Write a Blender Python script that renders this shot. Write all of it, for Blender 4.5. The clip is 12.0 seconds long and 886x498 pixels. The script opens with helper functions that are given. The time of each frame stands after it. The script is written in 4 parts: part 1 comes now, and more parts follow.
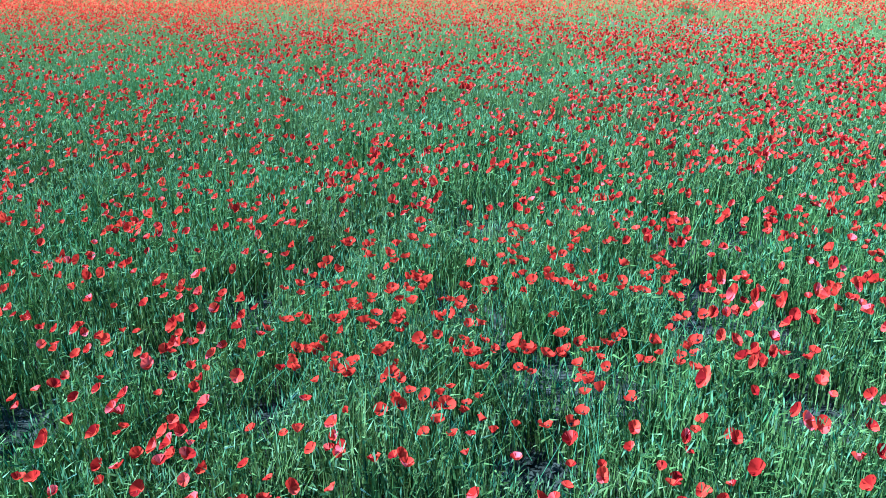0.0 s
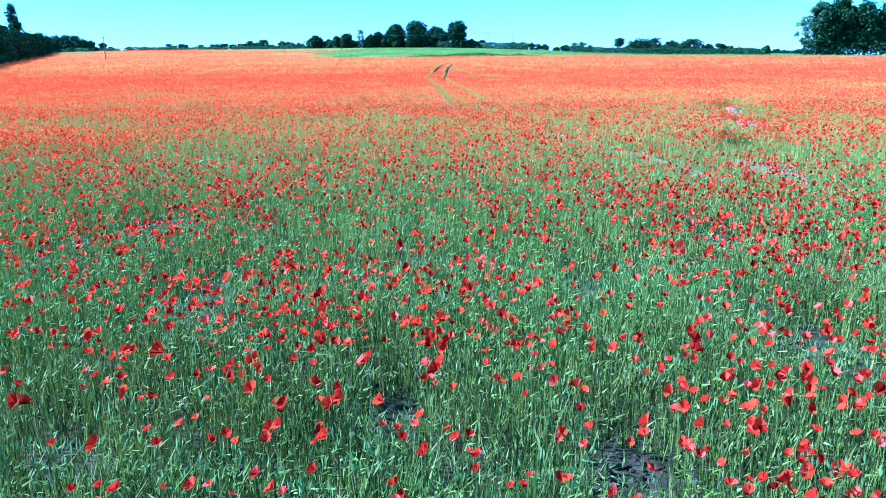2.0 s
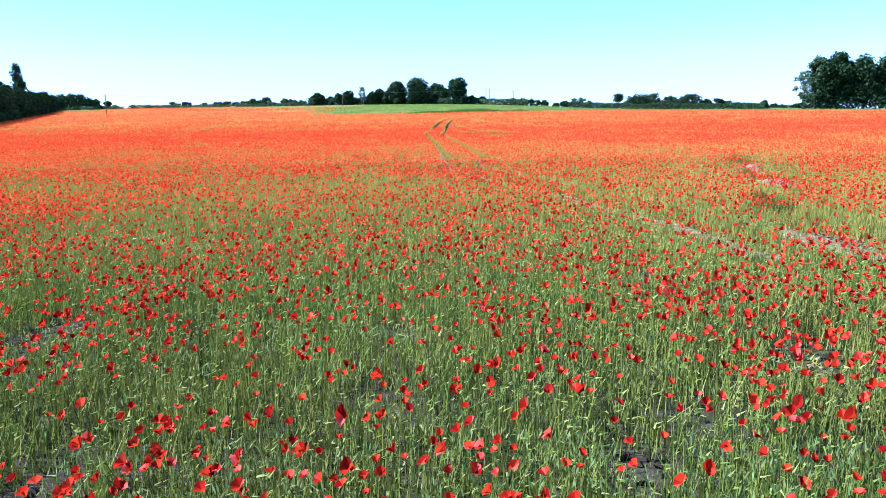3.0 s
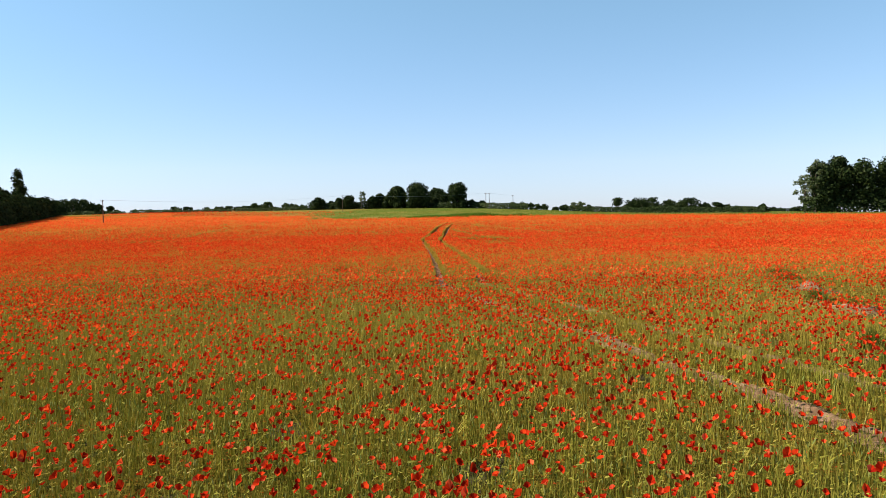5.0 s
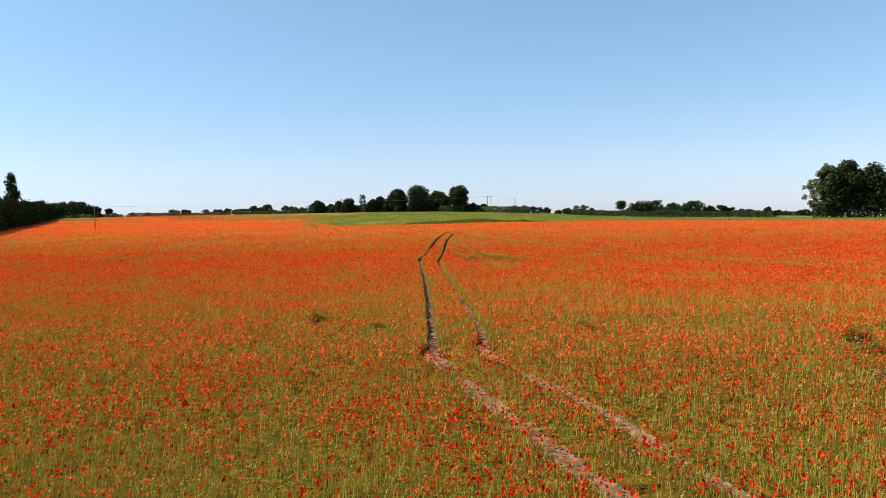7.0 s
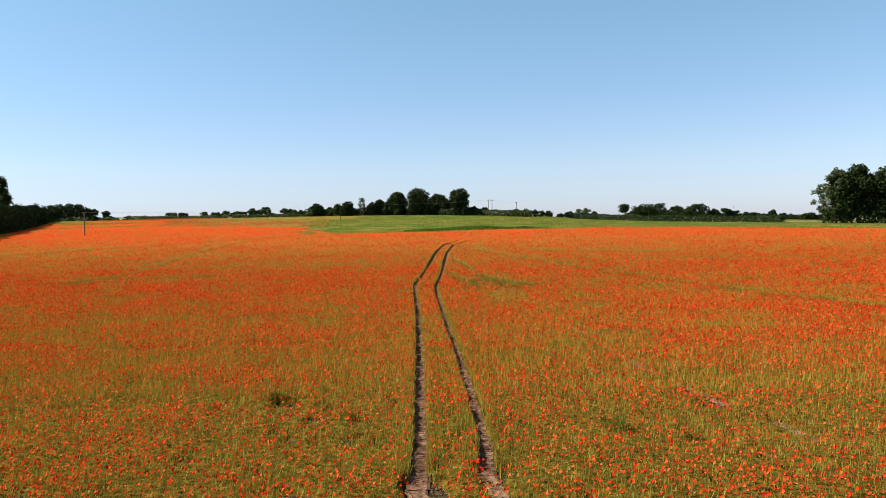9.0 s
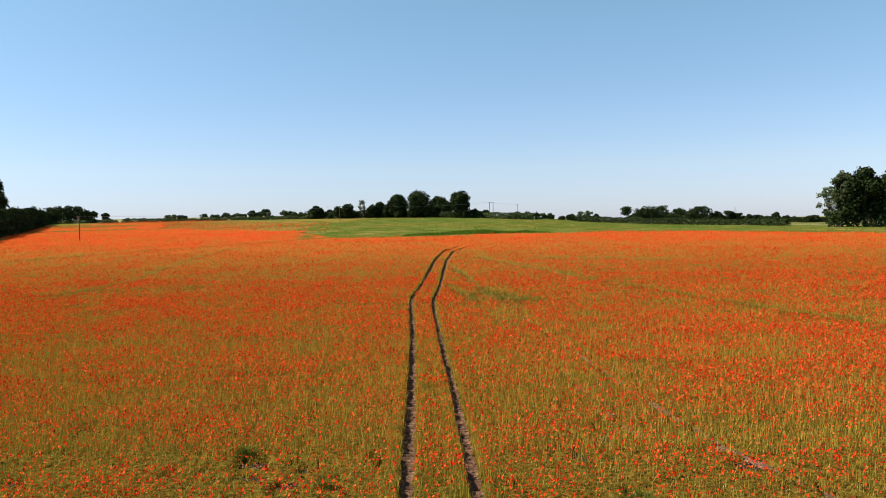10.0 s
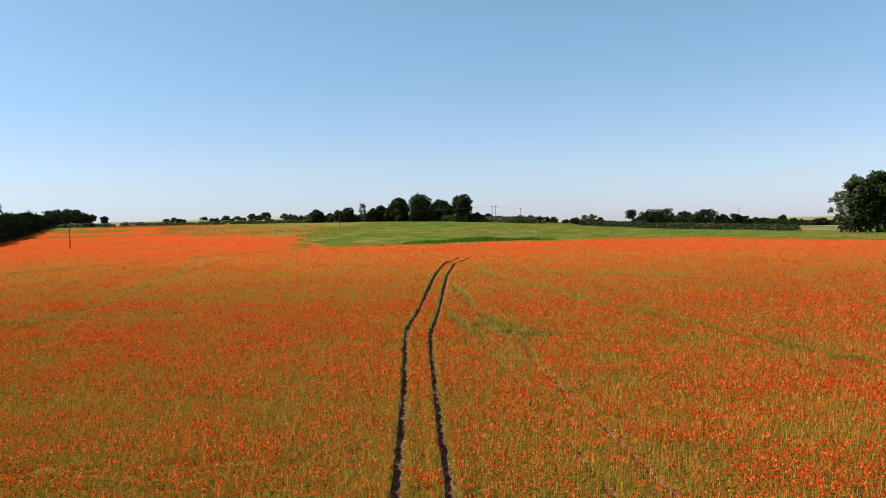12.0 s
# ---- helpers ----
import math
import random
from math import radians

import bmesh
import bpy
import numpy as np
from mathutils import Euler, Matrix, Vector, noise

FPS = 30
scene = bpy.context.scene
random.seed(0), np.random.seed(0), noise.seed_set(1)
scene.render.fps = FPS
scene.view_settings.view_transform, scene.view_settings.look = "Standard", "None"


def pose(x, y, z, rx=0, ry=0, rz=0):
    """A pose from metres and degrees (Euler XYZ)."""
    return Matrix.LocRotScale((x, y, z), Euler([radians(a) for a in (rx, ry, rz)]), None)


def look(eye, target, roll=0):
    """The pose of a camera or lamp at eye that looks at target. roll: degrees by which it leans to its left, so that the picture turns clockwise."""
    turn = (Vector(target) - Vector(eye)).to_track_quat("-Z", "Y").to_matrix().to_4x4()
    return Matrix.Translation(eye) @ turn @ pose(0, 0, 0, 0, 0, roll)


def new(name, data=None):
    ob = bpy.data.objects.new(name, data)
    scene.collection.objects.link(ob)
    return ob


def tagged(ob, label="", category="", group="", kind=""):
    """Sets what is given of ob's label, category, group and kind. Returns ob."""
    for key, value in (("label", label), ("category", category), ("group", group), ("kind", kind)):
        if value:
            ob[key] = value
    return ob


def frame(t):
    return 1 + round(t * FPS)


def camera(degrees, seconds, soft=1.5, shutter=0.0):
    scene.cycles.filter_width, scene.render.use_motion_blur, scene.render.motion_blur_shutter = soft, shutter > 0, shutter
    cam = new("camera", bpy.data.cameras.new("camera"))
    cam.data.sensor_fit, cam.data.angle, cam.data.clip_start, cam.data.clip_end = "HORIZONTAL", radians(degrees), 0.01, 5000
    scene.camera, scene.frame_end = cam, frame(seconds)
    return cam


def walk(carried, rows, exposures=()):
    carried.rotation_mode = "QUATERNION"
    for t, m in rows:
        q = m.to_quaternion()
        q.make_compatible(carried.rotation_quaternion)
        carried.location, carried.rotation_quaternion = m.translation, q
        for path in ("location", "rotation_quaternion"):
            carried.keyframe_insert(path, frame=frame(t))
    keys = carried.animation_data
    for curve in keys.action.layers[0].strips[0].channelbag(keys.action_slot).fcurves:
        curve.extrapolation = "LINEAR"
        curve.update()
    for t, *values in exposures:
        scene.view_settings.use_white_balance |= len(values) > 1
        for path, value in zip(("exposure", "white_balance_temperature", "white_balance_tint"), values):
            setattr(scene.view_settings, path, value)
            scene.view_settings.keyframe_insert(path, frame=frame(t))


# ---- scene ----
cam = camera(59.8, 12.0, soft=0.85)

PATH = [
    (0, (0.01, -0.875, 2.444), (-0.108, 0.981, 1.709), -0.9),
    (0.5, (0.042, 0.599, 2.468), (-0.075, 2.479, 1.797), -0.9),
    (1, (0.061, 2.14, 2.464), (-0.056, 4.043, 1.858), -0.9),
    (1.5, (0.074, 3.718, 2.46), (-0.044, 5.639, 1.919), -0.9),
    (2, (0.04, 5.292, 2.432), (-0.076, 7.232, 1.957), -0.8),
    (2.5, (0.054, 6.768, 2.447), (-0.067, 8.722, 2.041), -1.1),
    (3, (0.056, 8.284, 2.403), (-0.064, 10.251, 2.065), -1.1),
    (3.2, (0.037, 8.929, 2.372), (-0.082, 10.902, 2.066), -1.2),
    (4.8, (0.023, 13.246, 2.414), (-0.096, 15.24, 2.324), -1.0),
    (5, (0.014, 13.886, 2.568), (-0.104, 15.881, 2.494), -1.2),
    (5.5, (-0.019, 15.346, 2.989), (-0.137, 17.341, 2.915), -1.2),
    (6, (-0.022, 16.899, 3.384), (-0.141, 18.894, 3.311), -1.2),
    (6.5, (-0.028, 18.47, 3.781), (-0.148, 20.465, 3.708), -1.2),
    (7, (-0.027, 20.01, 4.168), (-0.149, 22.005, 4.096), -1.2),
    (9, (-0.126, 26.604, 6.007), (-0.25, 28.599, 5.936), -1.2),
    (9.5, (-0.045, 28.364, 6.393), (-0.172, 30.359, 6.324), -1.2),
    (10, (-0.062, 30.073, 6.82), (-0.189, 32.068, 6.752), -1.2),
    (10.5, (-0.056, 31.63, 7.328), (-0.185, 33.624, 7.259), -1.2),
    (11, (-0.075, 33.519, 7.744), (-0.205, 35.514, 7.676), -1.3),
    (11.5, (-0.108, 35.169, 8.172), (-0.24, 37.163, 8.105), -1.2),
    (12, (-0.167, 36.76, 8.565), (-0.3, 38.754, 8.499), -1.3),
]
# The film camera starts cold and bright and settles to a warm balance.
EXPOSURES = [(0.0, 2.45, 3150, -3), (1.0, 2.5, 3050, -5), (1.6, 2.5, 3050, -5), (2.1, 2.4, 3250, -2), (2.5, 2.3, 3500, 3), (2.8, 2.2, 3850, 8), (3.2, 1.98, 4600, 11), (4.8, 1.14, 6500, 10), (5.6, 1.06, 6500, 10), (9.0, 0.97, 6500, 10), (12.0, 0.87, 6500, 10)]
walk(cam, [(t, look(eye, target, roll)) for t, eye, target, roll in PATH], EXPOSURES)

# ---------------------------------------------------------------- light
SUN_ELEVATION, SUN_TURN = 44, -93       # degrees above the horizon; degrees from +y, minus to -x

world = bpy.data.worlds.new("clear_sky")
scene.world = world
world.use_nodes = True
wn = world.node_tree
sky = wn.nodes.new("ShaderNodeTexSky")
sky.sky_type = "NISHITA"
sky.sun_disc = False
sky.sun_elevation, sky.sun_rotation = radians(SUN_ELEVATION), radians(SUN_TURN)
sky.air_density, sky.dust_density, sky.ozone_density = 1.0, 0.15, 2.0
# The film's rendering of the blue: paler at the horizon, deeper above.
aim = wn.nodes.new("ShaderNodeTexCoord")
split = wn.nodes.new("ShaderNodeSeparateXYZ")
wn.links.new(aim.outputs["Generated"], split.inputs[0])
hue = wn.nodes.new("ShaderNodeValToRGB")
hue.color_ramp.elements[0].position, hue.color_ramp.elements[0].color = 0.0, (0.60, 0.70, 1.12, 1)
low = hue.color_ramp.elements.new(0.07)
low.color = (0.82, 0.85, 1.03, 1)
hue.color_ramp.elements[2].position, hue.color_ramp.elements[2].color = 0.32, (0.99, 1.15, 1.06, 1)
over = hue.color_ramp.elements.new(1.0)
over.color = (1.0, 1.04, 0.92, 1)
wn.links.new(split.outputs[2], hue.inputs[0])
tint = wn.nodes.new("ShaderNodeMix")
tint.data_type, tint.blend_type = "RGBA", "MULTIPLY"
tint.inputs[0].default_value = 1.0
wn.links.new(sky.outputs[0], tint.inputs[6])
wn.links.new(hue.outputs[0], tint.inputs[7])
wn.links.new(tint.outputs[2], wn.nodes["Background"].inputs[0])
wn.nodes["Background"].inputs[1].default_value = 0.075

sun = new("sun", bpy.data.lights.new("sun", "SUN"))
sun.data.energy, sun.data.angle, sun.data.color = 5.0, radians(0.5), (1.0, 0.91, 0.76)
SUN_WAY = Vector((math.sin(radians(SUN_TURN)) * math.cos(radians(SUN_ELEVATION)),
                  math.cos(radians(SUN_TURN)) * math.cos(radians(SUN_ELEVATION)), math.sin(radians(SUN_ELEVATION))))
sun.matrix_world = look(SUN_WAY * 100, (0, 0, 0))


# ---------------------------------------------------------------- materials
def ramp_mix(nt, fac, stops):
    """A colour ramp over fac: stops of (position, colour)."""
    n = nt.nodes.new("ShaderNodeValToRGB")
    while len(n.color_ramp.elements) < len(stops):
        n.color_ramp.elements.new(0.5)
    for e, (p, c) in zip(n.color_ramp.elements, stops):
        e.position, e.color = p, (*c, 1)
    nt.links.new(fac, n.inputs[0])
    return n.outputs[0]


def fresh(name):
    m = bpy.data.materials.new(name)
    m.use_nodes = True
    m.node_tree.nodes.clear()
    return m, m.node_tree


def noise_of(nt, scale, detail=4.0, rough=0.6, stretch=None):
    c = nt.nodes.new("ShaderNodeTexCoord")
    n = nt.nodes.new("ShaderNodeTexNoise")
    n.inputs["Scale"].default_value, n.inputs["Detail"].default_value, n.inputs["Roughness"].default_value = scale, detail, rough
    src = c.outputs["Object"]
    if stretch:
        mp = nt.nodes.new("ShaderNodeMapping")
        mp.inputs["Scale"].default_value = stretch
        nt.links.new(src, mp.inputs[0])
        src = mp.outputs[0]
    nt.links.new(src, n.inputs["Vector"])
    return n.outputs["Fac"]


def blend(nt, fac, a, b, mode="MIX"):
    n = nt.nodes.new("ShaderNodeMix")
    n.data_type, n.blend_type = "RGBA", mode
    for i, v in ((0, fac), (6, a), (7, b)):
        if isinstance(v, (int, float)):
            n.inputs[i].default_value = v
        elif isinstance(v, tuple):
            n.inputs[i].default_value = (*v, 1)
        else:
            nt.links.new(v, n.inputs[i])
    return n.outputs[2]


def leafy(name, stops, through_light=0.4, patch=None, gloss=0.0, scale=0.35, lit=(1.25, 1.2, 0.7), drift=()):
    """Thin plant matter: diffuse with light coming through; each piece its own colour from stops, patches over the land."""
    m, nt = fresh(name)
    geo = nt.nodes.new("ShaderNodeNewGeometry")
    col = ramp_mix(nt, geo.outputs["Random Per Island"], stops)
    for y0, y1, other in drift:                 # riper crop farther along; petal light painted in: dim near, bright far
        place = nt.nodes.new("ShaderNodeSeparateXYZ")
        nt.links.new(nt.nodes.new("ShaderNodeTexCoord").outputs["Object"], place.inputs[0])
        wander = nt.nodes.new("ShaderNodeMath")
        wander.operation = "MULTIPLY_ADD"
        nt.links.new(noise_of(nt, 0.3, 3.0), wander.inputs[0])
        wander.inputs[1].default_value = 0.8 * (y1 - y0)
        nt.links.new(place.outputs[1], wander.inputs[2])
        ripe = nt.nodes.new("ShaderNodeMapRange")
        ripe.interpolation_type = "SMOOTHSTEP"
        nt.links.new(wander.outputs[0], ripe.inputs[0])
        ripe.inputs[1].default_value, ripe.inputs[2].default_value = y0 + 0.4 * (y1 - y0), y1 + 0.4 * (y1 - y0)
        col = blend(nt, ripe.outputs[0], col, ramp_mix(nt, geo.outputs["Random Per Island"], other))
    if patch:
        n = noise_of(nt, scale, 3.0)
        mask = ramp_mix(nt, n, [(0.38, (0, 0, 0)), (0.66, (1, 1, 1))])
        tint = blend(nt, 1.0, col, patch, "MULTIPLY")
        col = blend(nt, mask, col, tint)
    d = nt.nodes.new("ShaderNodeBsdfDiffuse")
    t = nt.nodes.new("ShaderNodeBsdfTranslucent")
    nt.links.new(col, d.inputs[0])
    warm = blend(nt, 1.0, col, lit, "MULTIPLY")
    nt.links.new(warm, t.inputs[0])
    mix = nt.nodes.new("ShaderNodeMixShader")
    mix.inputs[0].default_value = through_light
    nt.links.new(d.outputs[0], mix.inputs[1])
    nt.links.new(t.outputs[0], mix.inputs[2])
    last = mix.outputs[0]
    if gloss:
        g = nt.nodes.new("ShaderNodeBsdfGlossy")
        g.inputs["Roughness"].default_value = 0.45
        mix2 = nt.nodes.new("ShaderNodeMixShader")
        mix2.inputs[0].default_value = gloss
        nt.links.new(last, mix2.inputs[1])
        nt.links.new(g.outputs[0], mix2.inputs[2])
        last = mix2.outputs[0]
    out = nt.nodes.new("ShaderNodeOutputMaterial")
    nt.links.new(last, out.inputs[0])
    return m


def solid(name, stops, scale, rough=0.9, bump=0.0, bump_scale=30.0, second=None, stretch=None, spec=0.0):
    """An opaque surface with colour noise at two scales and fine relief."""
    m, nt = fresh(name)
    b = nt.nodes.new("ShaderNodeBsdfPrincipled")
    b.inputs["Roughness"].default_value = rough
    b.inputs["Specular IOR Level"].default_value = spec
    col = ramp_mix(nt, noise_of(nt, scale, 8.0, 0.65, stretch), stops)
    if second:
        sc, tint = second
        mask = ramp_mix(nt, noise_of(nt, sc, 3.0), [(0.42, (0, 0, 0)), (0.62, (1, 1, 1))])
        col = blend(nt, mask, col, blend(nt, 1.0, col, tint, "MULTIPLY"))
    nt.links.new(col, b.inputs["Base Color"])
    if bump:
        bp = nt.nodes.new("ShaderNodeBump")
        bp.inputs["Strength"].default_value, bp.inputs["Distance"].default_value = bump, 0.03
        nt.links.new(noise_of(nt, bump_scale, 6.0), bp.inputs["Height"])
        nt.links.new(bp.outputs[0], b.inputs["Normal"])
    out = nt.nodes.new("ShaderNodeOutputMaterial")
    nt.links.new(b.outputs[0], out.inputs[0])
    return m


# Near greens also run darker, painting in shade between stems; farther tones ripen.
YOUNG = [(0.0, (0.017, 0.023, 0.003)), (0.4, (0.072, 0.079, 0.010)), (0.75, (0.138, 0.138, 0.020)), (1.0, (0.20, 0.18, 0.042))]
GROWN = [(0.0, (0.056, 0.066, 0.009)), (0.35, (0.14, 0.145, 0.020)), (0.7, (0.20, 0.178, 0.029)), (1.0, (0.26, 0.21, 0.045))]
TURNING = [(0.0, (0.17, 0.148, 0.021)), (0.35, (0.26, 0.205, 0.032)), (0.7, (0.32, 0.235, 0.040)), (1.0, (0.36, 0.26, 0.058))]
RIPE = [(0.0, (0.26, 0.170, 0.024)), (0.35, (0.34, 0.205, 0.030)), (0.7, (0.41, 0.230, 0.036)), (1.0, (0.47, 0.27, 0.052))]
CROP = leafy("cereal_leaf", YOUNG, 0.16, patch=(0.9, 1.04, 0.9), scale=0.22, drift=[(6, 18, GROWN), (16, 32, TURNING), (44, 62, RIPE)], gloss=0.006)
OLIVE = leafy("olive_leaf", [(0.0, (0.075, 0.066, 0.009)), (0.5, (0.135, 0.108, 0.015)), (1.0, (0.21, 0.155, 0.026))], 0.2)
# Brightness is painted in by place: dim crimson near, lit orange-red far.
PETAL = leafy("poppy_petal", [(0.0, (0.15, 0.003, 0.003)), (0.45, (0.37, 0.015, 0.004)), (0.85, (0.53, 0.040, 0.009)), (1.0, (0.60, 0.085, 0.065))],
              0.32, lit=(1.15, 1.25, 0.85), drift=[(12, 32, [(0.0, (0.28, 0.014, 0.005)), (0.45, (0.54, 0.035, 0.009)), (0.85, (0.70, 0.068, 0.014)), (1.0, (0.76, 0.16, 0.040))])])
GRASS = leafy("meadow_grass", [(0.0, (0.06, 0.10, 0.014)), (0.6, (0.11, 0.15, 0.022)), (1.0, (0.19, 0.18, 0.045))], 0.4,
              patch=(1.25, 1.1, 1.0), scale=0.03)
EAR = leafy("cereal_ear", [(0.0, (0.12, 0.15, 0.040)), (0.5, (0.21, 0.215, 0.070)), (1.0, (0.22, 0.20, 0.065))], 0.3, patch=(0.85, 1.06, 0.9), scale=0.22)
WEED = leafy("weed_leaf", [(0.0, (0.065, 0.085, 0.014)), (0.6, (0.13, 0.145, 0.024)), (1.0, (0.20, 0.19, 0.045))], 0.35)
STEM = leafy("poppy_stem", [(0.0, (0.08, 0.13, 0.035)), (1.0, (0.14, 0.17, 0.05))], 0.1)
HEART = solid("poppy_heart", [(0.3, (0.012, 0.012, 0.010)), (0.7, (0.03, 0.035, 0.02))], 90.0)
# Dry soil toned down: the shade under the crop is put into its colour.
SOIL = solid("shaded_dry_soil", [(0.25, (0.013, 0.009, 0.006)), (0.5, (0.036, 0.025, 0.016)), (0.75, (0.11, 0.078, 0.054))], 6.0, 0.95, 0.5, 18.0,
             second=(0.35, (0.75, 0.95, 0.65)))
RUT = solid("trodden_soil", [(0.25, (0.075, 0.040, 0.021)), (0.5, (0.17, 0.10, 0.058)), (0.75, (0.36, 0.235, 0.150))], 5.0, 0.95, 0.8, 26.0,
            second=(0.7, (0.8, 0.8, 0.8)))
# Darker copy of the trodden soil: shade inside the tracks painted into its colour.
SHADED_RUT = solid("shaded_rut_soil", [(0.25, (0.032, 0.016, 0.008)), (0.5, (0.14, 0.076, 0.047)), (0.75, (0.36, 0.22, 0.15))], 5.0, 0.95, 0.8, 26.0,
             second=(0.7, (0.8, 0.8, 0.8)))
UNDER = solid("crop_floor", [(0.3, (0.09, 0.080, 0.018)), (0.5, (0.17, 0.13, 0.030)), (0.72, (0.26, 0.18, 0.05))], 1.2, 1.0, 0.5, 8.0)
MEADOW = solid("meadow_floor", [(0.36, (0.034, 0.070, 0.009)), (0.46, (0.060, 0.096, 0.015)), (0.58, (0.105, 0.122, 0.027)), (0.72, (0.20, 0.17, 0.060))], 0.16, 1.0, 0.4, 6.0,
               second=(0.02, (1.55, 1.05, 1.2)), stretch=(0.8, 1, 1))
TALL = leafy("tall_meadow_grass", [(0.0, (0.040, 0.085, 0.010)), (0.6, (0.075, 0.135, 0.018)), (1.0, (0.13, 0.18, 0.032))], 0.35)
STUBBLE = solid("ripening_field", [(0.3, (0.17, 0.15, 0.075)), (0.7, (0.26, 0.225, 0.125))], 0.08, 1.0, 0.3, 2.0, second=(0.01, (0.8, 0.9, 0.7)))


def canopy():
    """The closed leaf mass of the crop as it shows between the tops: olive with painted-in shade near the ruts, riper
    and thick with small poppies up the rise.
    """
    m, nt = fresh("crop_canopy")
    # Near-black lows paint the shaded gaps between tops into the colour.
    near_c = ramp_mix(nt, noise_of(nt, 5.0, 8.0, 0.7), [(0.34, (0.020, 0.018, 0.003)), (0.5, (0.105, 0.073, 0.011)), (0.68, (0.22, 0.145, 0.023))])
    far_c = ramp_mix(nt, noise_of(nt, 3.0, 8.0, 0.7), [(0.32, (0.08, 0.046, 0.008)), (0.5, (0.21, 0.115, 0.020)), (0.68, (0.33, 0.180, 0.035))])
    place = nt.nodes.new("ShaderNodeSeparateXYZ")
    nt.links.new(nt.nodes.new("ShaderNodeTexCoord").outputs["Object"], place.inputs[0])

    def along(y0, y1, a, b):
        n = nt.nodes.new("ShaderNodeMapRange")
        n.interpolation_type = "SMOOTHSTEP"
        nt.links.new(place.outputs[1], n.inputs[0])
        for i, v in enumerate((y0, y1, a, b)):
            n.inputs[i + 1].default_value = v
        return n.outputs[0]

    def add(a, b, k):
        n = nt.nodes.new("ShaderNodeMath")
        n.operation = "MULTIPLY_ADD"
        nt.links.new(b, n.inputs[0])
        n.inputs[1].default_value = k
        nt.links.new(a, n.inputs[2])
        return n.outputs[0]
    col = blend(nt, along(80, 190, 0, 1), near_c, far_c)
    bloom = add(add(noise_of(nt, 8.0, 2.0), noise_of(nt, 0.12, 4.0), 0.45), along(110, 230, 0, 1), 0.21)
    petals = ramp_mix(nt, noise_of(nt, 16.0, 2.0), [(0.35, (0.38, 0.024, 0.008)), (0.65, (0.60, 0.058, 0.015))])
    col = blend(nt, ramp_mix(nt, bloom, [(0.86, (0, 0, 0)), (0.97, (1, 1, 1))]), col, petals)
    d = nt.nodes.new("ShaderNodeBsdfDiffuse")
    nt.links.new(col, d.inputs[0])
    bp = nt.nodes.new("ShaderNodeBump")
    bp.inputs["Strength"].default_value, bp.inputs["Distance"].default_value = 1.0, 0.14
    nt.links.new(noise_of(nt, 7.0, 6.0, 0.7), bp.inputs["Height"])
    nt.links.new(bp.outputs[0], d.inputs["Normal"])
    nt.links.new(d.outputs[0], nt.nodes.new("ShaderNodeOutputMaterial").inputs[0])
    return m


CANOPY = canopy()
CANOPY_OLIVE = solid("olive_canopy", [(0.3, (0.06, 0.048, 0.010)), (0.5, (0.13, 0.092, 0.018)), (0.7, (0.21, 0.135, 0.032))], 3.0, 1.0, 0.8, 7.0)
LEAF_DARK = leafy("oak_leaf", [(0.0, (0.009, 0.017, 0.006)), (0.6, (0.019, 0.031, 0.009)), (1.0, (0.036, 0.048, 0.014))], 0.06, gloss=0.004)
LEAF_MID = leafy("hedge_leaf", [(0.0, (0.016, 0.030, 0.009)), (0.6, (0.036, 0.056, 0.014)), (1.0, (0.07, 0.085, 0.025))], 0.18, gloss=0.01)
LEAF_GREY = leafy("willow_leaf", [(0.0, (0.035, 0.055, 0.022)), (0.6, (0.075, 0.10, 0.04)), (1.0, (0.14, 0.16, 0.075))], 0.3, gloss=0.03)
BARK = solid("bark", [(0.3, (0.06, 0.045, 0.032)), (0.7, (0.15, 0.12, 0.09))], 3.0, 0.95, 0.8, 14.0, stretch=(1, 1, 0.25))
POLE_WOOD = solid("pole_wood", [(0.3, (0.05, 0.032, 0.02)), (0.7, (0.12, 0.083, 0.055))], 4.0, 0.85, 0.4, 20.0, spec=0.2, stretch=(1, 1, 0.15))
STEEL = solid("galvanised_steel", [(0.3, (0.22, 0.23, 0.24)), (0.7, (0.34, 0.35, 0.36))], 6.0, 0.5, spec=0.5)
PORCELAIN = solid("brown_porcelain", [(0.3, (0.10, 0.05, 0.03)), (0.7, (0.14, 0.07, 0.045))], 8.0, 0.3, spec=0.5)


# ---------------------------------------------------------------- the land
rng = np.random.default_rng(7)


def soft_ramp(y, start, w):
    u = np.clip((y - start) / w, -40, 40)
    return w * np.where(u > 30, (y - start) / w, np.log1p(np.exp(u)))


def land(x, y):
    """Height of the ground: level near the flight, then a gentle rise that is steeper to -x."""
    x, y = np.asarray(x, float), np.asarray(y, float)
    bend = 0.010 + 0.006 * np.tanh((x + 60) / 60)
    rise = 0.027 * soft_ramp(y, 110, 15) - bend * soft_ramp(y, 490, 15) - (0.027 - bend) * soft_ramp(y, 760, 30)
    drop = np.clip((x - 110) / 90, 0, 1)
    dip = np.clip((x - 50) / 60, 0, 1)
    rise = rise - 14 * dip * dip * (3 - 2 * dip) * np.tanh(0.03 * soft_ramp(y, 550, 8) / 14)
    return rise * (0.79 - 0.27 * np.tanh((x - 30) / 42) - 0.3 * drop * drop * (3 - 2 * drop))


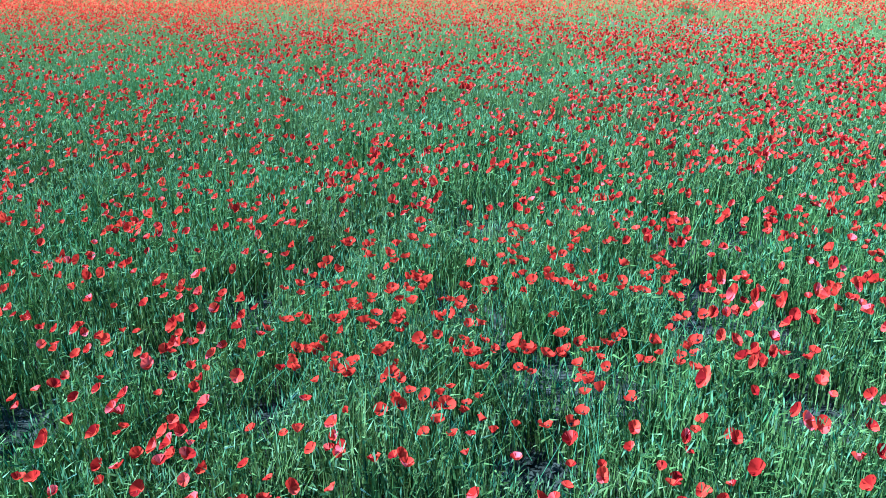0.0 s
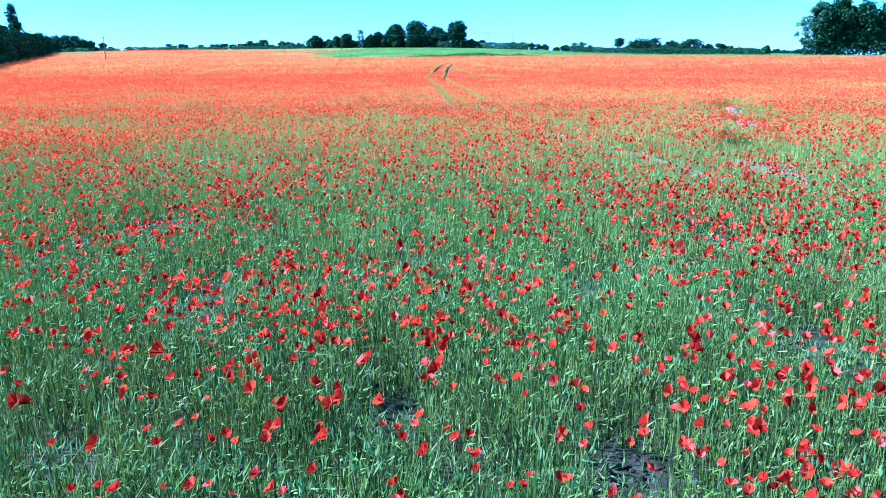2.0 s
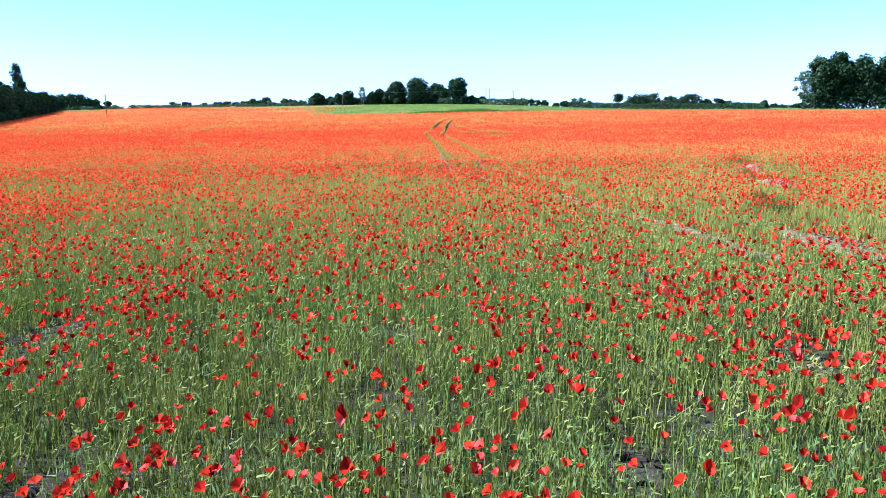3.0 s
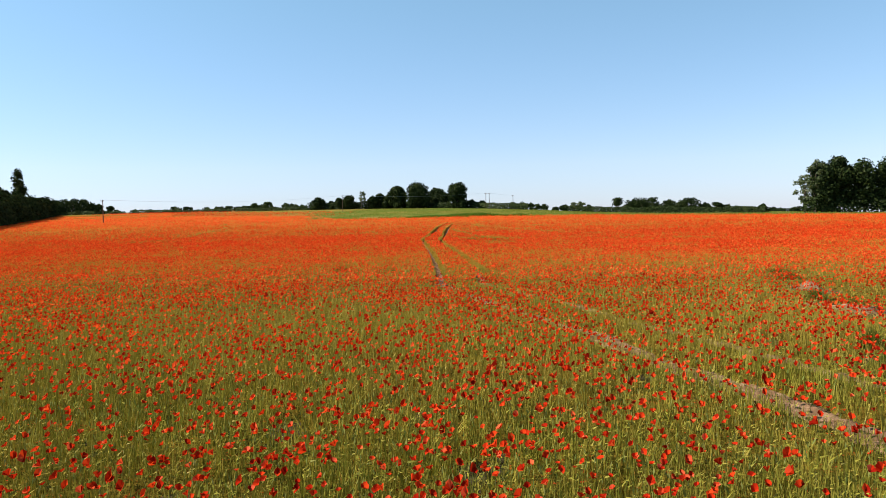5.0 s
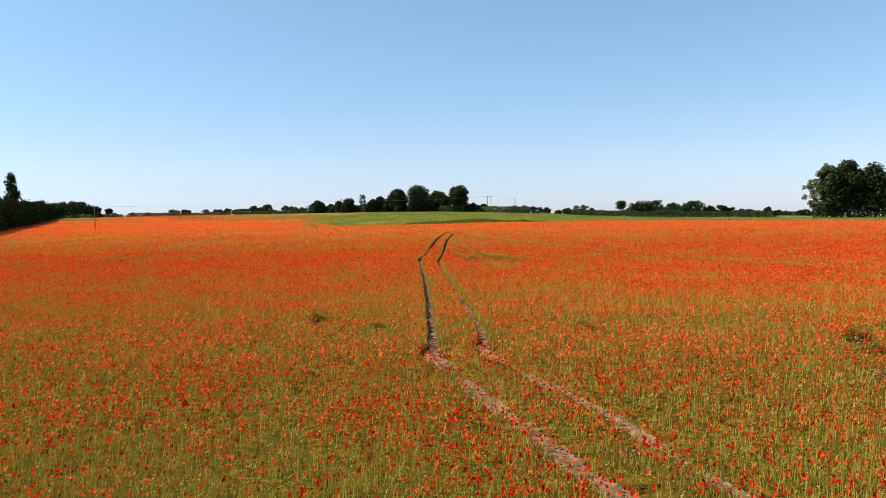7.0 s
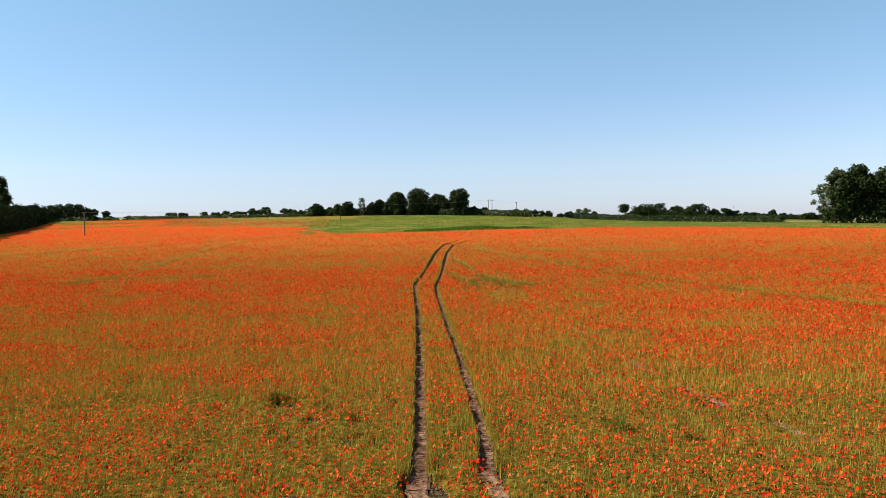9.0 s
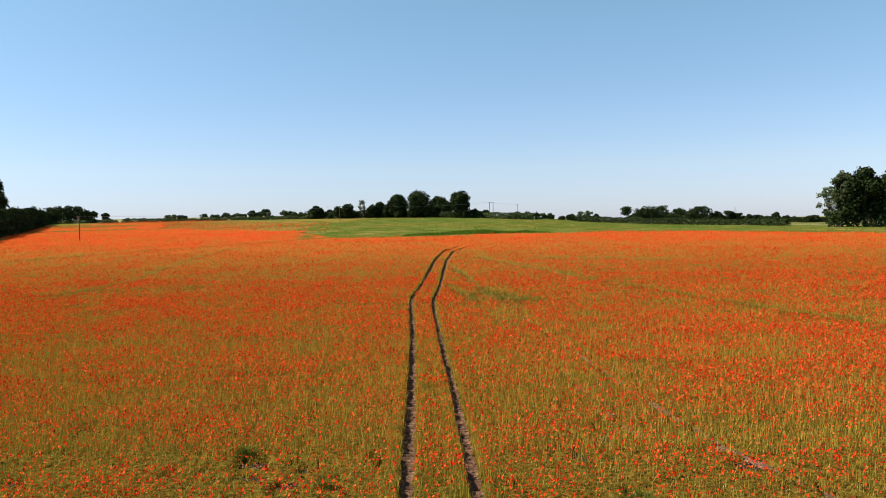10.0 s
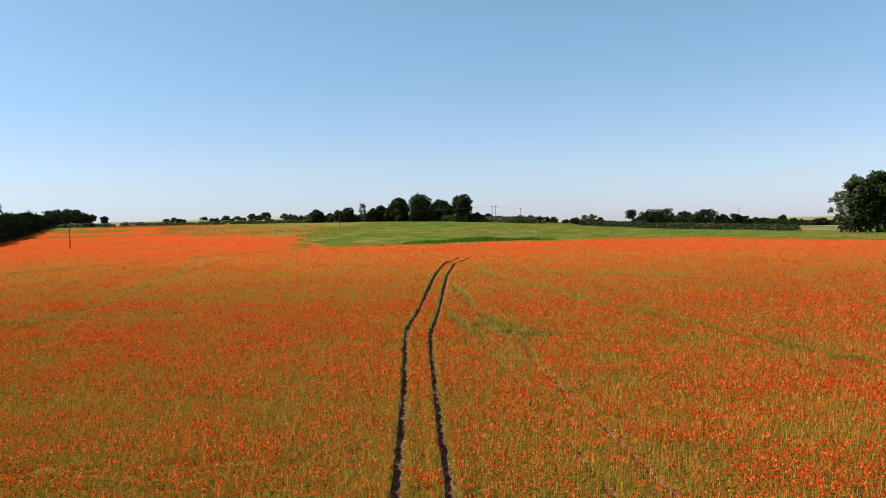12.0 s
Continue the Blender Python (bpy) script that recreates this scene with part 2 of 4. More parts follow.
def lump(x, y, size, seed=0):
    """Smooth random values from 0 to 1 over the plan, with lumps of about that size."""
    u, v = np.asarray(x, float) / size + 311.7 * (seed + 1), np.asarray(y, float) / size + 97.3 * (seed + 2)
    i, j = np.floor(u), np.floor(v)
    a, b = u - i, v - j
    a, b = a * a * (3 - 2 * a), b * b * (3 - 2 * b)

    def h(p, q):
        w = np.sin(p * 127.1 + q * 311.7 + seed * 17.3) * 43758.5453
        return w - np.floor(w)
    return (h(i, j) * (1 - a) + h(i + 1, j) * a) * (1 - b) + (h(i, j + 1) * (1 - a) + h(i + 1, j + 1) * a) * b


def rough(x, y, size, seed=0):
    return 0.55 * lump(x, y, size, seed) + 0.3 * lump(x, y, size / 2.3, seed + 5) + 0.15 * lump(x, y, size / 5.1, seed + 9)


def from_line(x, y, line):
    """Distance from points to a polyline in plan."""
    best = np.full(np.shape(x), 1e9)
    for (x0, y0), (x1, y1) in zip(line, line[1:]):
        dx, dy = x1 - x0, y1 - y0
        t = np.clip(((x - x0) * dx + (y - y0) * dy) / (dx * dx + dy * dy), 0, 1)
        best = np.minimum(best, np.hypot(x - x0 - t * dx, y - y0 - t * dy))
    return best


# The far edge of the poppies, from -x to +x, and the hedge that bounds them on the -x side.
EDGE_X = [-300, -228, -197, -176, -150, -119, -90, -74, -64, -52, -45, -40, -28, -12, -4, 19, 26, 31, 65, 70, 79, 83, 92, 100, 140, 220]
EDGE_Y = [464, 439, 450, 440, 373, 323, 308, 292, 276, 248, 234, 222, 223, 225, 234, 241, 248, 255, 264, 256, 252, 237, 235, 222, 204, 180]
HEDGE_LEFT = [(-86, 120), (-138, 223), (-192, 335), (-240, 426), (-284, 508)]

TRACK_L = [(-1.85, 43.4), (-2.1, 46.8), (-2.4, 50), (-3.02, 56.8), (-3.93, 66.3), (-5.07, 77.5), (-6.3, 88.3), (-7.05, 96.3), (-7.25, 106.5), (-7.75, 121), (-8.6, 147), (-8.6, 166), (-6.9, 179), (-5.6, 204), (-5.4, 222), (-6.5, 236)]
TRACK_R = [(-0.35, 44.4), (-0.35, 46.8), (-0.85, 51.9), (-1.7, 60.7), (-2.4, 66.8), (-3.2, 74.8), (-4.15, 84.1), (-5.0, 93.6), (-5.3, 105.9), (-5.9, 121), (-6.85, 146.5), (-6.8, 166), (-4.85, 179), (-3.2, 194), (-3.0, 212)]
RUT_A = [(-1.85, 43.4), (-1.1, 41), (-0.2, 37.7), (0.75, 34.9), (1.35, 32.6), (2.3, 30.2), (3.0, 26.9), (3.75, 25), (4.15, 22.9), (4.6, 20.5)]
RUT_B = [(-0.35, 44.4), (0.7, 40.9), (1.7, 38.2), (2.4, 36.1), (2.85, 34.1), (3.35, 32.2), (4.3, 29.5), (5.2, 26.5), (6.0, 23.2), (6.3, 20.5)]
RUT_C = [(0.9, 95), (1.7, 91), (2.0, 83.8), (3.2, 74.6), (4.2, 68.4), (5.2, 60.6), (6.6, 53), (8.4, 47)]
RUT_D = [(-1.3, 91), (1.0, 77.3), (1.8, 70.3), (2.4, 66.8), (3.4, 60.6), (4.4, 54)]
# Strips with hardly any poppies: line, half width.
STREAKS = [([(-90, 150), (-82, 159), (-77, 173), (-59, 198.6), (-49.7, 214.7), (-40, 232)], 1.7),
           ([(-60, 92), (-44, 102.4), (-36, 106.2), (-30, 107.7)], 1.0),
           ([(-40.5, 99), (-41.4, 107.4), (-42.2, 118.9), (-46.1, 135.6), (-50.7, 160), (-53.4, 186.5)], 0.55),
           ([(-5.7, 135), (-2.8, 113.9), (-0.5, 99.5), (0.9, 90.6)], 0.45), ([(-0.3, 97.5), (3.0, 90.5)], 1.5), ([(-4.6, 105.4), (-1.3, 90.8)], 0.5),
           ([(-2.3, 150), (5.3, 126.6), (10.4, 108.3), (13.8, 100.5), (16.4, 91.5), (20.5, 79.4), (26, 66)], 0.75),
           ([(-180, 325), (-150, 340), (-118, 345)], 11.0), ([(-232, 425), (-190, 392)], 20.0), ([(-48, 226), (-52, 242)], 2.5),
           ([(-90, 150), (-77, 170)], 2.6), ([(-70, 163), (-55, 168)], 0.8), ([(8, 146), (24, 139)], 1.3), ([(-20, 62), (-9, 63.5)], 0.2)]
# Bare ground among the crop: centre and half sizes.
BARE = [(1.3, 3.7, .17, .30), (1.7, 2.75, .24, .20), (1.85, 3.4, .12, .16), (-1.15, 2.6, .15, .2), (-1.2, 4.25, .16, .2), (-2.5, 2.4, .24, .26), (0.3, 2.2, .2, .2), (-1.9, 3.1, .2, .15),
        (6.9, 27.0, .7, .6), (6.2, 22.3, .7, 1.2), (10.6, 39.9, .9, 1.6), (9.5, 34.0, .8, 1.7), (11.6, 44.6, .5, .6), (8.9, 31, .5, .9),
        (-6.9, 51.1, .5, .35), (-5.4, 49.7, .9, .35), (3.3, 48.9, .3, .2), (6.4, 52.8, .5, .3), (6.9, 51.2, .5, .4), (7.8, 53.1, .4, .3), (-1.6, 43.2, .5, .5), (-0.2, 44.4, .4, .45),
        (-0.6, 10.2, .16, .35), (0.9, 9.4, .2, .3), (-2.9, 12.5, .25, .4), (1.0, 13.2, .2, .3), (2.7, 11.6, .3, .4), (-4.9, 16.5, .3, .5), (3.1, 15.5, .3, .5)]
TUFTS = [(6.5, 26.4, .55), (6.9, 26.9, .4), (11.0, 42.8, .6), (7.0, 28.4, .3), (11.7, 45.6, .6), (3.3, 48.3, .5), (3.35, 47.9, .5), (-7.4, 51.9, .5), (-4.4, 49.1, .4), (9.2, 36.2, .4), (5.0, 47.0, .3)]


def in_field(x, y):
    """True on the poppy field: short of its far edge and to +x of the hedge."""
    hx = np.interp(y, [p[1] for p in HEDGE_LEFT], [p[0] for p in HEDGE_LEFT])
    wav = np.where(x < -60, 24.0, 5.0) * (rough(x, y, 14.0, 3) - 0.5)
    return (y + wav * np.clip((y - 60) / 100, 0, 1) < np.interp(x, EDGE_X, EDGE_Y)) & (x > hx + 2.5)


def bareness(x, y):
    """1 where no crop grows: wheel tracks, ruts, bare spots; fading over their ragged edges."""
    rag = (rough(x, y, 0.55, 2) - 0.5)
    out = np.zeros(np.shape(x))
    for line, half in ((TRACK_L, 0.20), (TRACK_R, 0.18)):
        out = np.maximum(out, np.clip((half + 0.10 * rag + 0.06 * np.clip((y - 110) / 60, 0, 1) - from_line(x, y, line)) / 0.06 + 0.5, 0, 1))
    out = out * (1 - 0.75 * np.clip((y - 176) / 8, 0, 1))
    for line, half, solidness in ((RUT_A, 0.27, 0.97), (RUT_B, 0.18, 0.88), (RUT_C, 0.15, 0.9), (RUT_D, 0.11, 0.85)):
        k = np.clip((half + 0.55 * rag - from_line(x, y, line)) / 0.10 + 0.5, 0, 1) * solidness
        out = np.maximum(out, k * np.clip(2.6 * lump(x, y, 1.7, 31) - 0.1, 0.45, 1))
    for cx, cy, a, b in BARE:
        r = np.hypot((x - cx) / a, (y - cy) / b) / 1.1 + 1.5 * rag
        out = np.maximum(out, np.clip((1.05 - r) / 0.3, 0, 0.95))
    gaps = rough(x, y, 0.8, 12)
    return np.maximum(out, np.clip((gaps - np.where(y < 7, 0.66, 0.72)) / 0.06, 0, 0.9) * (y < 60))


def clear_of_tracks(x, y):
    """False on the thin margins beside the wheel tracks up the rise."""
    gap = np.minimum(from_line(x, y, TRACK_L), from_line(x, y, TRACK_R))
    return gap > 0.22 + 0.16 * np.clip((y - 80) / 60, 0, 1)


def stunting(x, y):
    """How tall the crop stands: lower round bare spots and along the ruts."""
    out = 0.38 + 1.05 * rough(x, y, 0.45, 8)
    for cx, cy, a, b in BARE:
        r = np.hypot((x - cx) / a, (y - cy + 0.25 * b) / (1.5 * b))
        out = np.minimum(out, np.clip(0.22 + 0.33 * r, 0, 1.3))
    for line in (RUT_A, RUT_B):
        out = np.minimum(out, 0.42 + 0.75 * from_line(x, y, line))
    return out


def streakiness(x, y):
    """1 in the strips that have no poppies."""
    out = np.zeros(np.shape(x))
    rag = rough(x, y, 3.0, 21) - 0.5
    for line, half in STREAKS:
        out = np.maximum(out, np.clip((half * (1 + 2.2 * rag) - from_line(x, y, line)) / (0.7 * half) + 0.5, 0, 1))
    return out


# ---------------------------------------------------------------- mesh helpers
def mesh_of(name, verts, faces, mats, sizes=None, index=None, smooth=False):
    """A mesh from arrays: faces is (n, k), all with k corners."""
    me = bpy.data.meshes.new(name)
    verts, faces = np.asarray(verts, np.float32).reshape(-1, 3), np.asarray(faces, np.int32)
    n, k = faces.shape
    me.vertices.add(len(verts))
    me.vertices.foreach_set("co", verts.ravel())
    me.loops.add(n * k)
    me.loops.foreach_set("vertex_index", faces.ravel())
    me.polygons.add(n)
    me.polygons.foreach_set("loop_start", np.arange(0, n * k, k, dtype=np.int32))
    for m in mats if isinstance(mats, (list, tuple)) else [mats]:
        me.materials.append(m)
    if index is not None:
        me.polygons.foreach_set("material_index", np.asarray(index, np.int32))
    me.polygons.foreach_set("use_smooth", np.full(n, smooth))
    me.update(calc_edges=True)
    return me


def part(name, me, parent, label=""):
    ob = new(name, me)
    ob.parent = parent
    return tagged(ob, label)


def stamp(places, scales, turns, leans, verts, faces):
    """Copies of a small shape, joined: at places, of sizes, turned about z and leaned by (n, 2) tilts."""
    v = np.asarray(verts, float)
    n = len(places)
    s = np.asarray(scales, float)
    s = s[:, None, None] if s.ndim == 1 else s[:, None, :]
    w = v[None] * s
    c, d = np.cos(turns)[:, None], np.sin(turns)[:, None]
    x, y, z = w[..., 0] * c - w[..., 1] * d, w[..., 0] * d + w[..., 1] * c, w[..., 2]
    lx, ly = leans[:, :1], leans[:, 1:]
    out = np.stack([x + z * lx, y + z * ly, z - x * lx - y * ly], -1) + places[:, None, :]
    f = np.asarray(faces)[None] + (np.arange(n) * len(v))[:, None, None]
    return out.reshape(-1, 3), f.reshape(-1, f.shape[-1])


def scatter(x0, x1, y0, y1, per_square, left, right):
    """Random plan points of that density, between two sloping sides given as x = a + b * y."""
    n = int((x1 - x0) * (y1 - y0) * per_square)
    x, y = rng.uniform(x0, x1, n), rng.uniform(y0, y1, n)
    keep = (x > left[0] + left[1] * y) & (x < right[0] + right[1] * y)
    return x[keep], y[keep]


def tube(points, radii, sides=6):
    """Vertices and quads of a tube along points."""
    pts = [Vector(p) for p in points]
    vs, fs = [], []
    for i, p in enumerate(pts):
        way = (pts[min(i + 1, len(pts) - 1)] - pts[max(i - 1, 0)]).normalized()
        a = way.orthogonal().normalized()
        b = way.cross(a)
        for k in range(sides):
            t = 2 * math.pi * k / sides
            vs.append(p + (a * math.cos(t) + b * math.sin(t)) * radii[i])
    for i in range(len(pts) - 1):
        for k in range(sides):
            fs.append((i * sides + k, i * sides + (k + 1) % sides, (i + 1) * sides + (k + 1) % sides, (i + 1) * sides + k))
    return [tuple(v) for v in vs], fs


# ---------------------------------------------------------------- ground, one sheet to the horizon
gx = np.unique(np.r_[-3200, -2200, -1500, -1000, -700, -500, np.arange(-400, -20, 5.0), np.arange(-20, 20, 0.8), np.arange(20, 320, 5.0), 400, 600, 900, 1400, 2200, 3200])
gy = np.unique(np.r_[-600, -300, -150, -60, -20, np.arange(-6, 62, 0.8), np.arange(62, 130, 2.0), np.arange(130, 800, 6.0), 900, 1100, 1500, 2200, 3200, 4600])
X, Y = np.meshgrid(gx, gy)
Z = land(X, Y) + np.where((np.abs(X) < 21) & (Y < 62), 0.05 * (rough(X, Y, 1.4, 4) - 0.5), 0)
nx, ny = len(gx), len(gy)
idx = np.arange(nx * ny).reshape(ny, nx)
quads = np.stack([idx[:-1, :-1], idx[:-1, 1:], idx[1:, 1:], idx[1:, :-1]], -1).reshape(-1, 4)
cx, cy = X.ravel()[quads].mean(1), Y.ravel()[quads].mean(1)
inside = in_field(cx, cy)
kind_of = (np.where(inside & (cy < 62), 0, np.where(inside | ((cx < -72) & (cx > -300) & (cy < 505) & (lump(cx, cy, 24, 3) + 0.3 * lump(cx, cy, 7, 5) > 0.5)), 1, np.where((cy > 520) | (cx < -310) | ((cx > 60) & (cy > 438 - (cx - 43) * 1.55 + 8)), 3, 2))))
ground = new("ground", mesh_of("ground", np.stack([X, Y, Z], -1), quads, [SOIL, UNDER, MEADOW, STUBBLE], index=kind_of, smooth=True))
tagged(ground, "dry brown soil under the crop, green meadow and pale fields beyond", "ground", kind="structure")


# ---------------------------------------------------------------- the closed canopy of the crop, cut through by the wheel tracks
kx = np.unique(np.r_[np.arange(-300, -60, 4.0), np.arange(-60, -40, 1.0), np.arange(-40, -10, 0.5), np.arange(-10, 9, 0.1), np.arange(9, 40, 0.5), np.arange(40, 60, 1.0), np.arange(60, 224, 4.0)])
ky = np.unique(np.r_[np.arange(-12, 20, 0.5), np.arange(20, 100, 0.42), np.arange(100, 250, 0.9), np.arange(250, 482, 4.0)])
X, Y = np.meshgrid(kx, ky)
open_ground = np.clip(1.6 * bareness(X, Y) - 0.3, 0, 1) * ((X > -1.8 - 0.66 * Y) & (X < 1.8 + 0.525 * Y))
deep = np.interp(Y, [20, 34, 60, 95, 130, 150], [0.05, 0.12, 0.18, 0.25, 0.33, 0.30]) * (1 - 0.35 * (streakiness(X, Y) > 0.5))
beside_track = np.minimum(from_line(X, Y, TRACK_L), from_line(X, Y, TRACK_R))
deep = deep * (1 + 0.75 * np.clip(1.5 - 2.0 * beside_track, 0, 1) * np.clip((110 - Y) / 40, 0, 1))
Z = land(X, Y) + deep * (1 + 1.1 * (rough(X, Y, 0.6, 81) - 0.5) + 0.5 * (rough(X, Y, 2.2, 83) - 0.5))
Z = Z * (1 - open_ground) + (land(X, Y) - 0.08) * open_ground
nx, ny = len(kx), len(ky)
idx = np.arange(nx * ny).reshape(ny, nx)
quads = np.stack([idx[:-1, :-1], idx[:-1, 1:], idx[1:, 1:], idx[1:, :-1]], -1).reshape(-1, 4)
cx, cy = X.ravel()[quads].mean(1), Y.ravel()[quads].mean(1)
seen_near = (cy < 20) & (cx > -2.0 - 0.66 * cy) & (cx < 2.0 + 0.525 * cy) & (cy > -2)
quads = quads[in_field(cx, cy) & ~seen_near]
cx, cy = X.ravel()[quads].mean(1), Y.ravel()[quads].mean(1)
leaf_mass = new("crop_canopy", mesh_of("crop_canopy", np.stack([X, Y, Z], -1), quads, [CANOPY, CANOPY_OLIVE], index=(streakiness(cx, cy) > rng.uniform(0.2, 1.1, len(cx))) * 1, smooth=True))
tagged(leaf_mass, "closed leaf mass of the ripening poppy-filled crop", "crop", kind="stuff")


def wheel_track(line, half, y_max, lug, label, soil=RUT):
    """A strip of trodden soil with cross ridges left by tyres, following a line."""
    pts = [Vector((*p, 0)) for p in line if p[1] <= y_max]
    samples = []
    for a, b in zip(pts, pts[1:]):
        n = max(2, int((b - a).length / 0.09))
        samples += [(a.lerp(b, i / n), (b - a).normalized()) for i in range(n)]
    vs, across = [], np.linspace(-1, 1, 8)
    for i, (p, way) in enumerate(samples):
        side = Vector((way.y, -way.x, 0))
        for u in across:
            q = p + side * (u * half * (1 if lug > 0.04 else 0.55 + 0.9 * float(lump(p.x, p.y + 40 * (u > 0), 0.7, 16))))
            wob = float(lump(q.x, q.y, 0.16, 6)) - 0.5
            ridge = lug * (0.5 + 0.5 * math.sin(i * 0.09 / 0.27 * 2 * math.pi + 1.6 * wob + 0.6 * abs(u)))
            edge = 0.035 * abs(u) ** 3
            vs.append((q.x, q.y, float(land(q.x, q.y)) + 0.028 + ridge + edge + 0.03 * wob - (0.05 if abs(u) == 1 else 0)))
    k = len(across)
    fs = [(i * k + j, i * k + j + 1, (i + 1) * k + j + 1, (i + 1) * k + j) for i in range(len(samples) - 1) for j in range(k - 1)]
    ob = new("wheel_track", mesh_of("wheel_track", vs, fs, soil, smooth=False))
    return tagged(ob, label, "wheel track", "tractor wheel tracks", "structure")


wheel_track(TRACK_L, 0.28, 240, 0.05, "bare trodden soil wheel track with tyre ridges through poppies", SHADED_RUT)
wheel_track(TRACK_R, 0.26, 215, 0.05, "bare trodden soil wheel track with tyre ridges through poppies", SHADED_RUT)
wheel_track(RUT_A, 0.30, 50, 0.03, "faint old rut of pale dry soil crossing the crop")
wheel_track(RUT_B, 0.26, 50, 0.03, "faint old rut of pale dry soil crossing the crop")
wheel_track(RUT_C, 0.2, 99, 0.03, "faint old rut of brown soil crossing the crop", SHADED_RUT)
wheel_track(RUT_D, 0.14, 95, 0.03, "faint old rut of brown soil crossing the crop", SHADED_RUT)


def soil_mound(x, y, a, b, height):
    """A low heap of dug-out dry soil with an uneven rim."""
    rings, sides = 7, 22
    vs = [(0, 0, height)]
    for i in range(1, rings + 1):
        t = i / rings
        for k in range(sides):
            w = 2 * math.pi * k / sides
            u, v = a * t * math.cos(w), b * t * math.sin(w)
            grain = float(rough(x + u, y + v, 0.35, 26)) - 0.5
            vs.append((u * (1 + 0.3 * grain), v * (1 + 0.3 * grain), height * (1 - t ** 1.6) + 0.14 * grain * (1 - 0.5 * t) - (0.06 if i == rings else 0)))
    sides_of = [(1 + i * sides + k, 1 + (i + 1) * sides + k, 1 + (i + 1) * sides + (k + 1) % sides, 1 + i * sides + (k + 1) % sides) for i in range(rings - 1) for k in range(sides)]
    caps = [(0, 1 + 2 * k, 2 + 2 * k, 1 + (2 * k + 2) % sides) for k in range(sides // 2)]
    ob = new("soil_mound", mesh_of("soil_mound", vs, sides_of + caps, RUT, smooth=True))
    ob.matrix_world = pose(x, y, float(land(x, y)))
    tagged(ob, "low mound of dug pale dry soil among weeds", "soil", "soil mounds")


soil_mound(10.75, 40.4, 0.36, 0.8, 0.28)
soil_mound(9.35, 34.4, 0.65, 0.9, 0.16)
soil_mound(8.7, 35.0, 0.4, 0.7, 0.14)


# Clods and crumbs of dry earth on the bare ground.
cx2, cy2 = [], []
for bx, by, a, b in BARE:
    n = int((1500 if by < 6 else 420) * a * b) + 12
    t, q = rng.uniform(0, 2 * np.pi, n), np.sqrt(rng.random(n)) * 1.15
    cx2.append(bx + a * q * np.cos(t))
    cy2.append(by + b * q * np.sin(t))
for line, half, per in ((RUT_A, 0.42, 70), (RUT_B, 0.38, 60), (TRACK_L, 0.27, 14), (TRACK_R, 0.27, 14)):
    ys = np.array([p[1] for p in line])
    top = min(ys.max(), 75)
    n = int((top - ys.min()) * per)
    y = rng.uniform(ys.min(), top, n)
    o = np.argsort(ys)
    cx2.append(np.interp(y, ys[o], np.array([p[0] for p in line])[o]) + rng.normal(0, half * 0.55, n))
    cy2.append(y)
cx2, cy2 = np.concatenate(cx2), np.concatenate(cy2)
n = len(cx2)
octa = ([(1, 0, 0.1), (0.2, 0.9, 0), (-0.9, 0.2, 0.1), (-0.1, -1, 0), (0.1, 0, 0.8), (0, 0, -0.6)],
        [(0, 1, 4), (1, 2, 4), (2, 3, 4), (3, 0, 4), (1, 0, 5), (2, 1, 5), (3, 2, 5), (0, 3, 5)])
size = 0.012 + 0.045 * rng.random(n) ** 2.5
for there, soil, label in ((cy2 < 15, SOIL, "crumbs and clods of earth between the stalks, darkened for crop shade"), (cy2 >= 15, RUT, "crumbs and clods of dry pale brown earth")):
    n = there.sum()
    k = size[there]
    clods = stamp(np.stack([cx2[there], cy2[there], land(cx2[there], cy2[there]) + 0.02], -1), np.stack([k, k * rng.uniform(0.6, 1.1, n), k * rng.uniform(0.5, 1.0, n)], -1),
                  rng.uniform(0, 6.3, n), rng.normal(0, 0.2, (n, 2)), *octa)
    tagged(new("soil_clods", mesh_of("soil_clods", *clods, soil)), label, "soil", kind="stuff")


# ---------------------------------------------------------------- the cereal crop
SIDE_L, SIDE_R = (-1.8, -0.66), (1.8, 0.525)      # the flanks of the land that is ever looked at


def blades(x, y, height, width, bend, segments):
    """Grass-like leaves, each its own little strip."""
    n = len(x)
    z = land(x, y)
    turn = rng.uniform(0, 2 * np.pi, n)
    lean = np.abs(rng.normal(0, bend, n))
    face = turn + rng.normal(0, 0.6, n) + np.pi / 2
    dx, dy = np.cos(turn), np.sin(turn)
    wx, wy = np.cos(face) * width / 2, np.sin(face) * width / 2
    rows = []
    levels = [0.0, 1.0] if segments == 1 else [0.0, 0.6, 1.0]
    for t in levels:
        px, py, pz = x + dx * lean * height * t ** 2, y + dy * lean * height * t ** 2, z + height * t * (1 - 0.25 * lean * t)
        k = (1.0, 0.0) if segments == 1 else (0.8, 1.0, 0.0)
        w = k[levels.index(t)]
        if w:
            rows += [np.stack([px - wx * w, py - wy * w, pz], -1), np.stack([px + wx * w, py + wy * w, pz], -1)]
        else:
            rows += [np.stack([px, py, pz], -1)]
    v = np.stack(rows, 1)
    m = v.shape[1]
    f = np.array([[0, 1, 2]]) if segments == 1 else np.array([[0, 1, 3], [0, 3, 2], [2, 3, 4]])
    f = f[None] + (np.arange(n) * m)[:, None, None]
    return v.reshape(-1, 3), f.reshape(-1, 3)


def join(chunks):
    vs, fs, base = [], [], 0
    for v, f in chunks:
        vs.append(v)
        fs.append(f + base)
        base += len(v)
    return np.concatenate(vs), np.concatenate(fs)


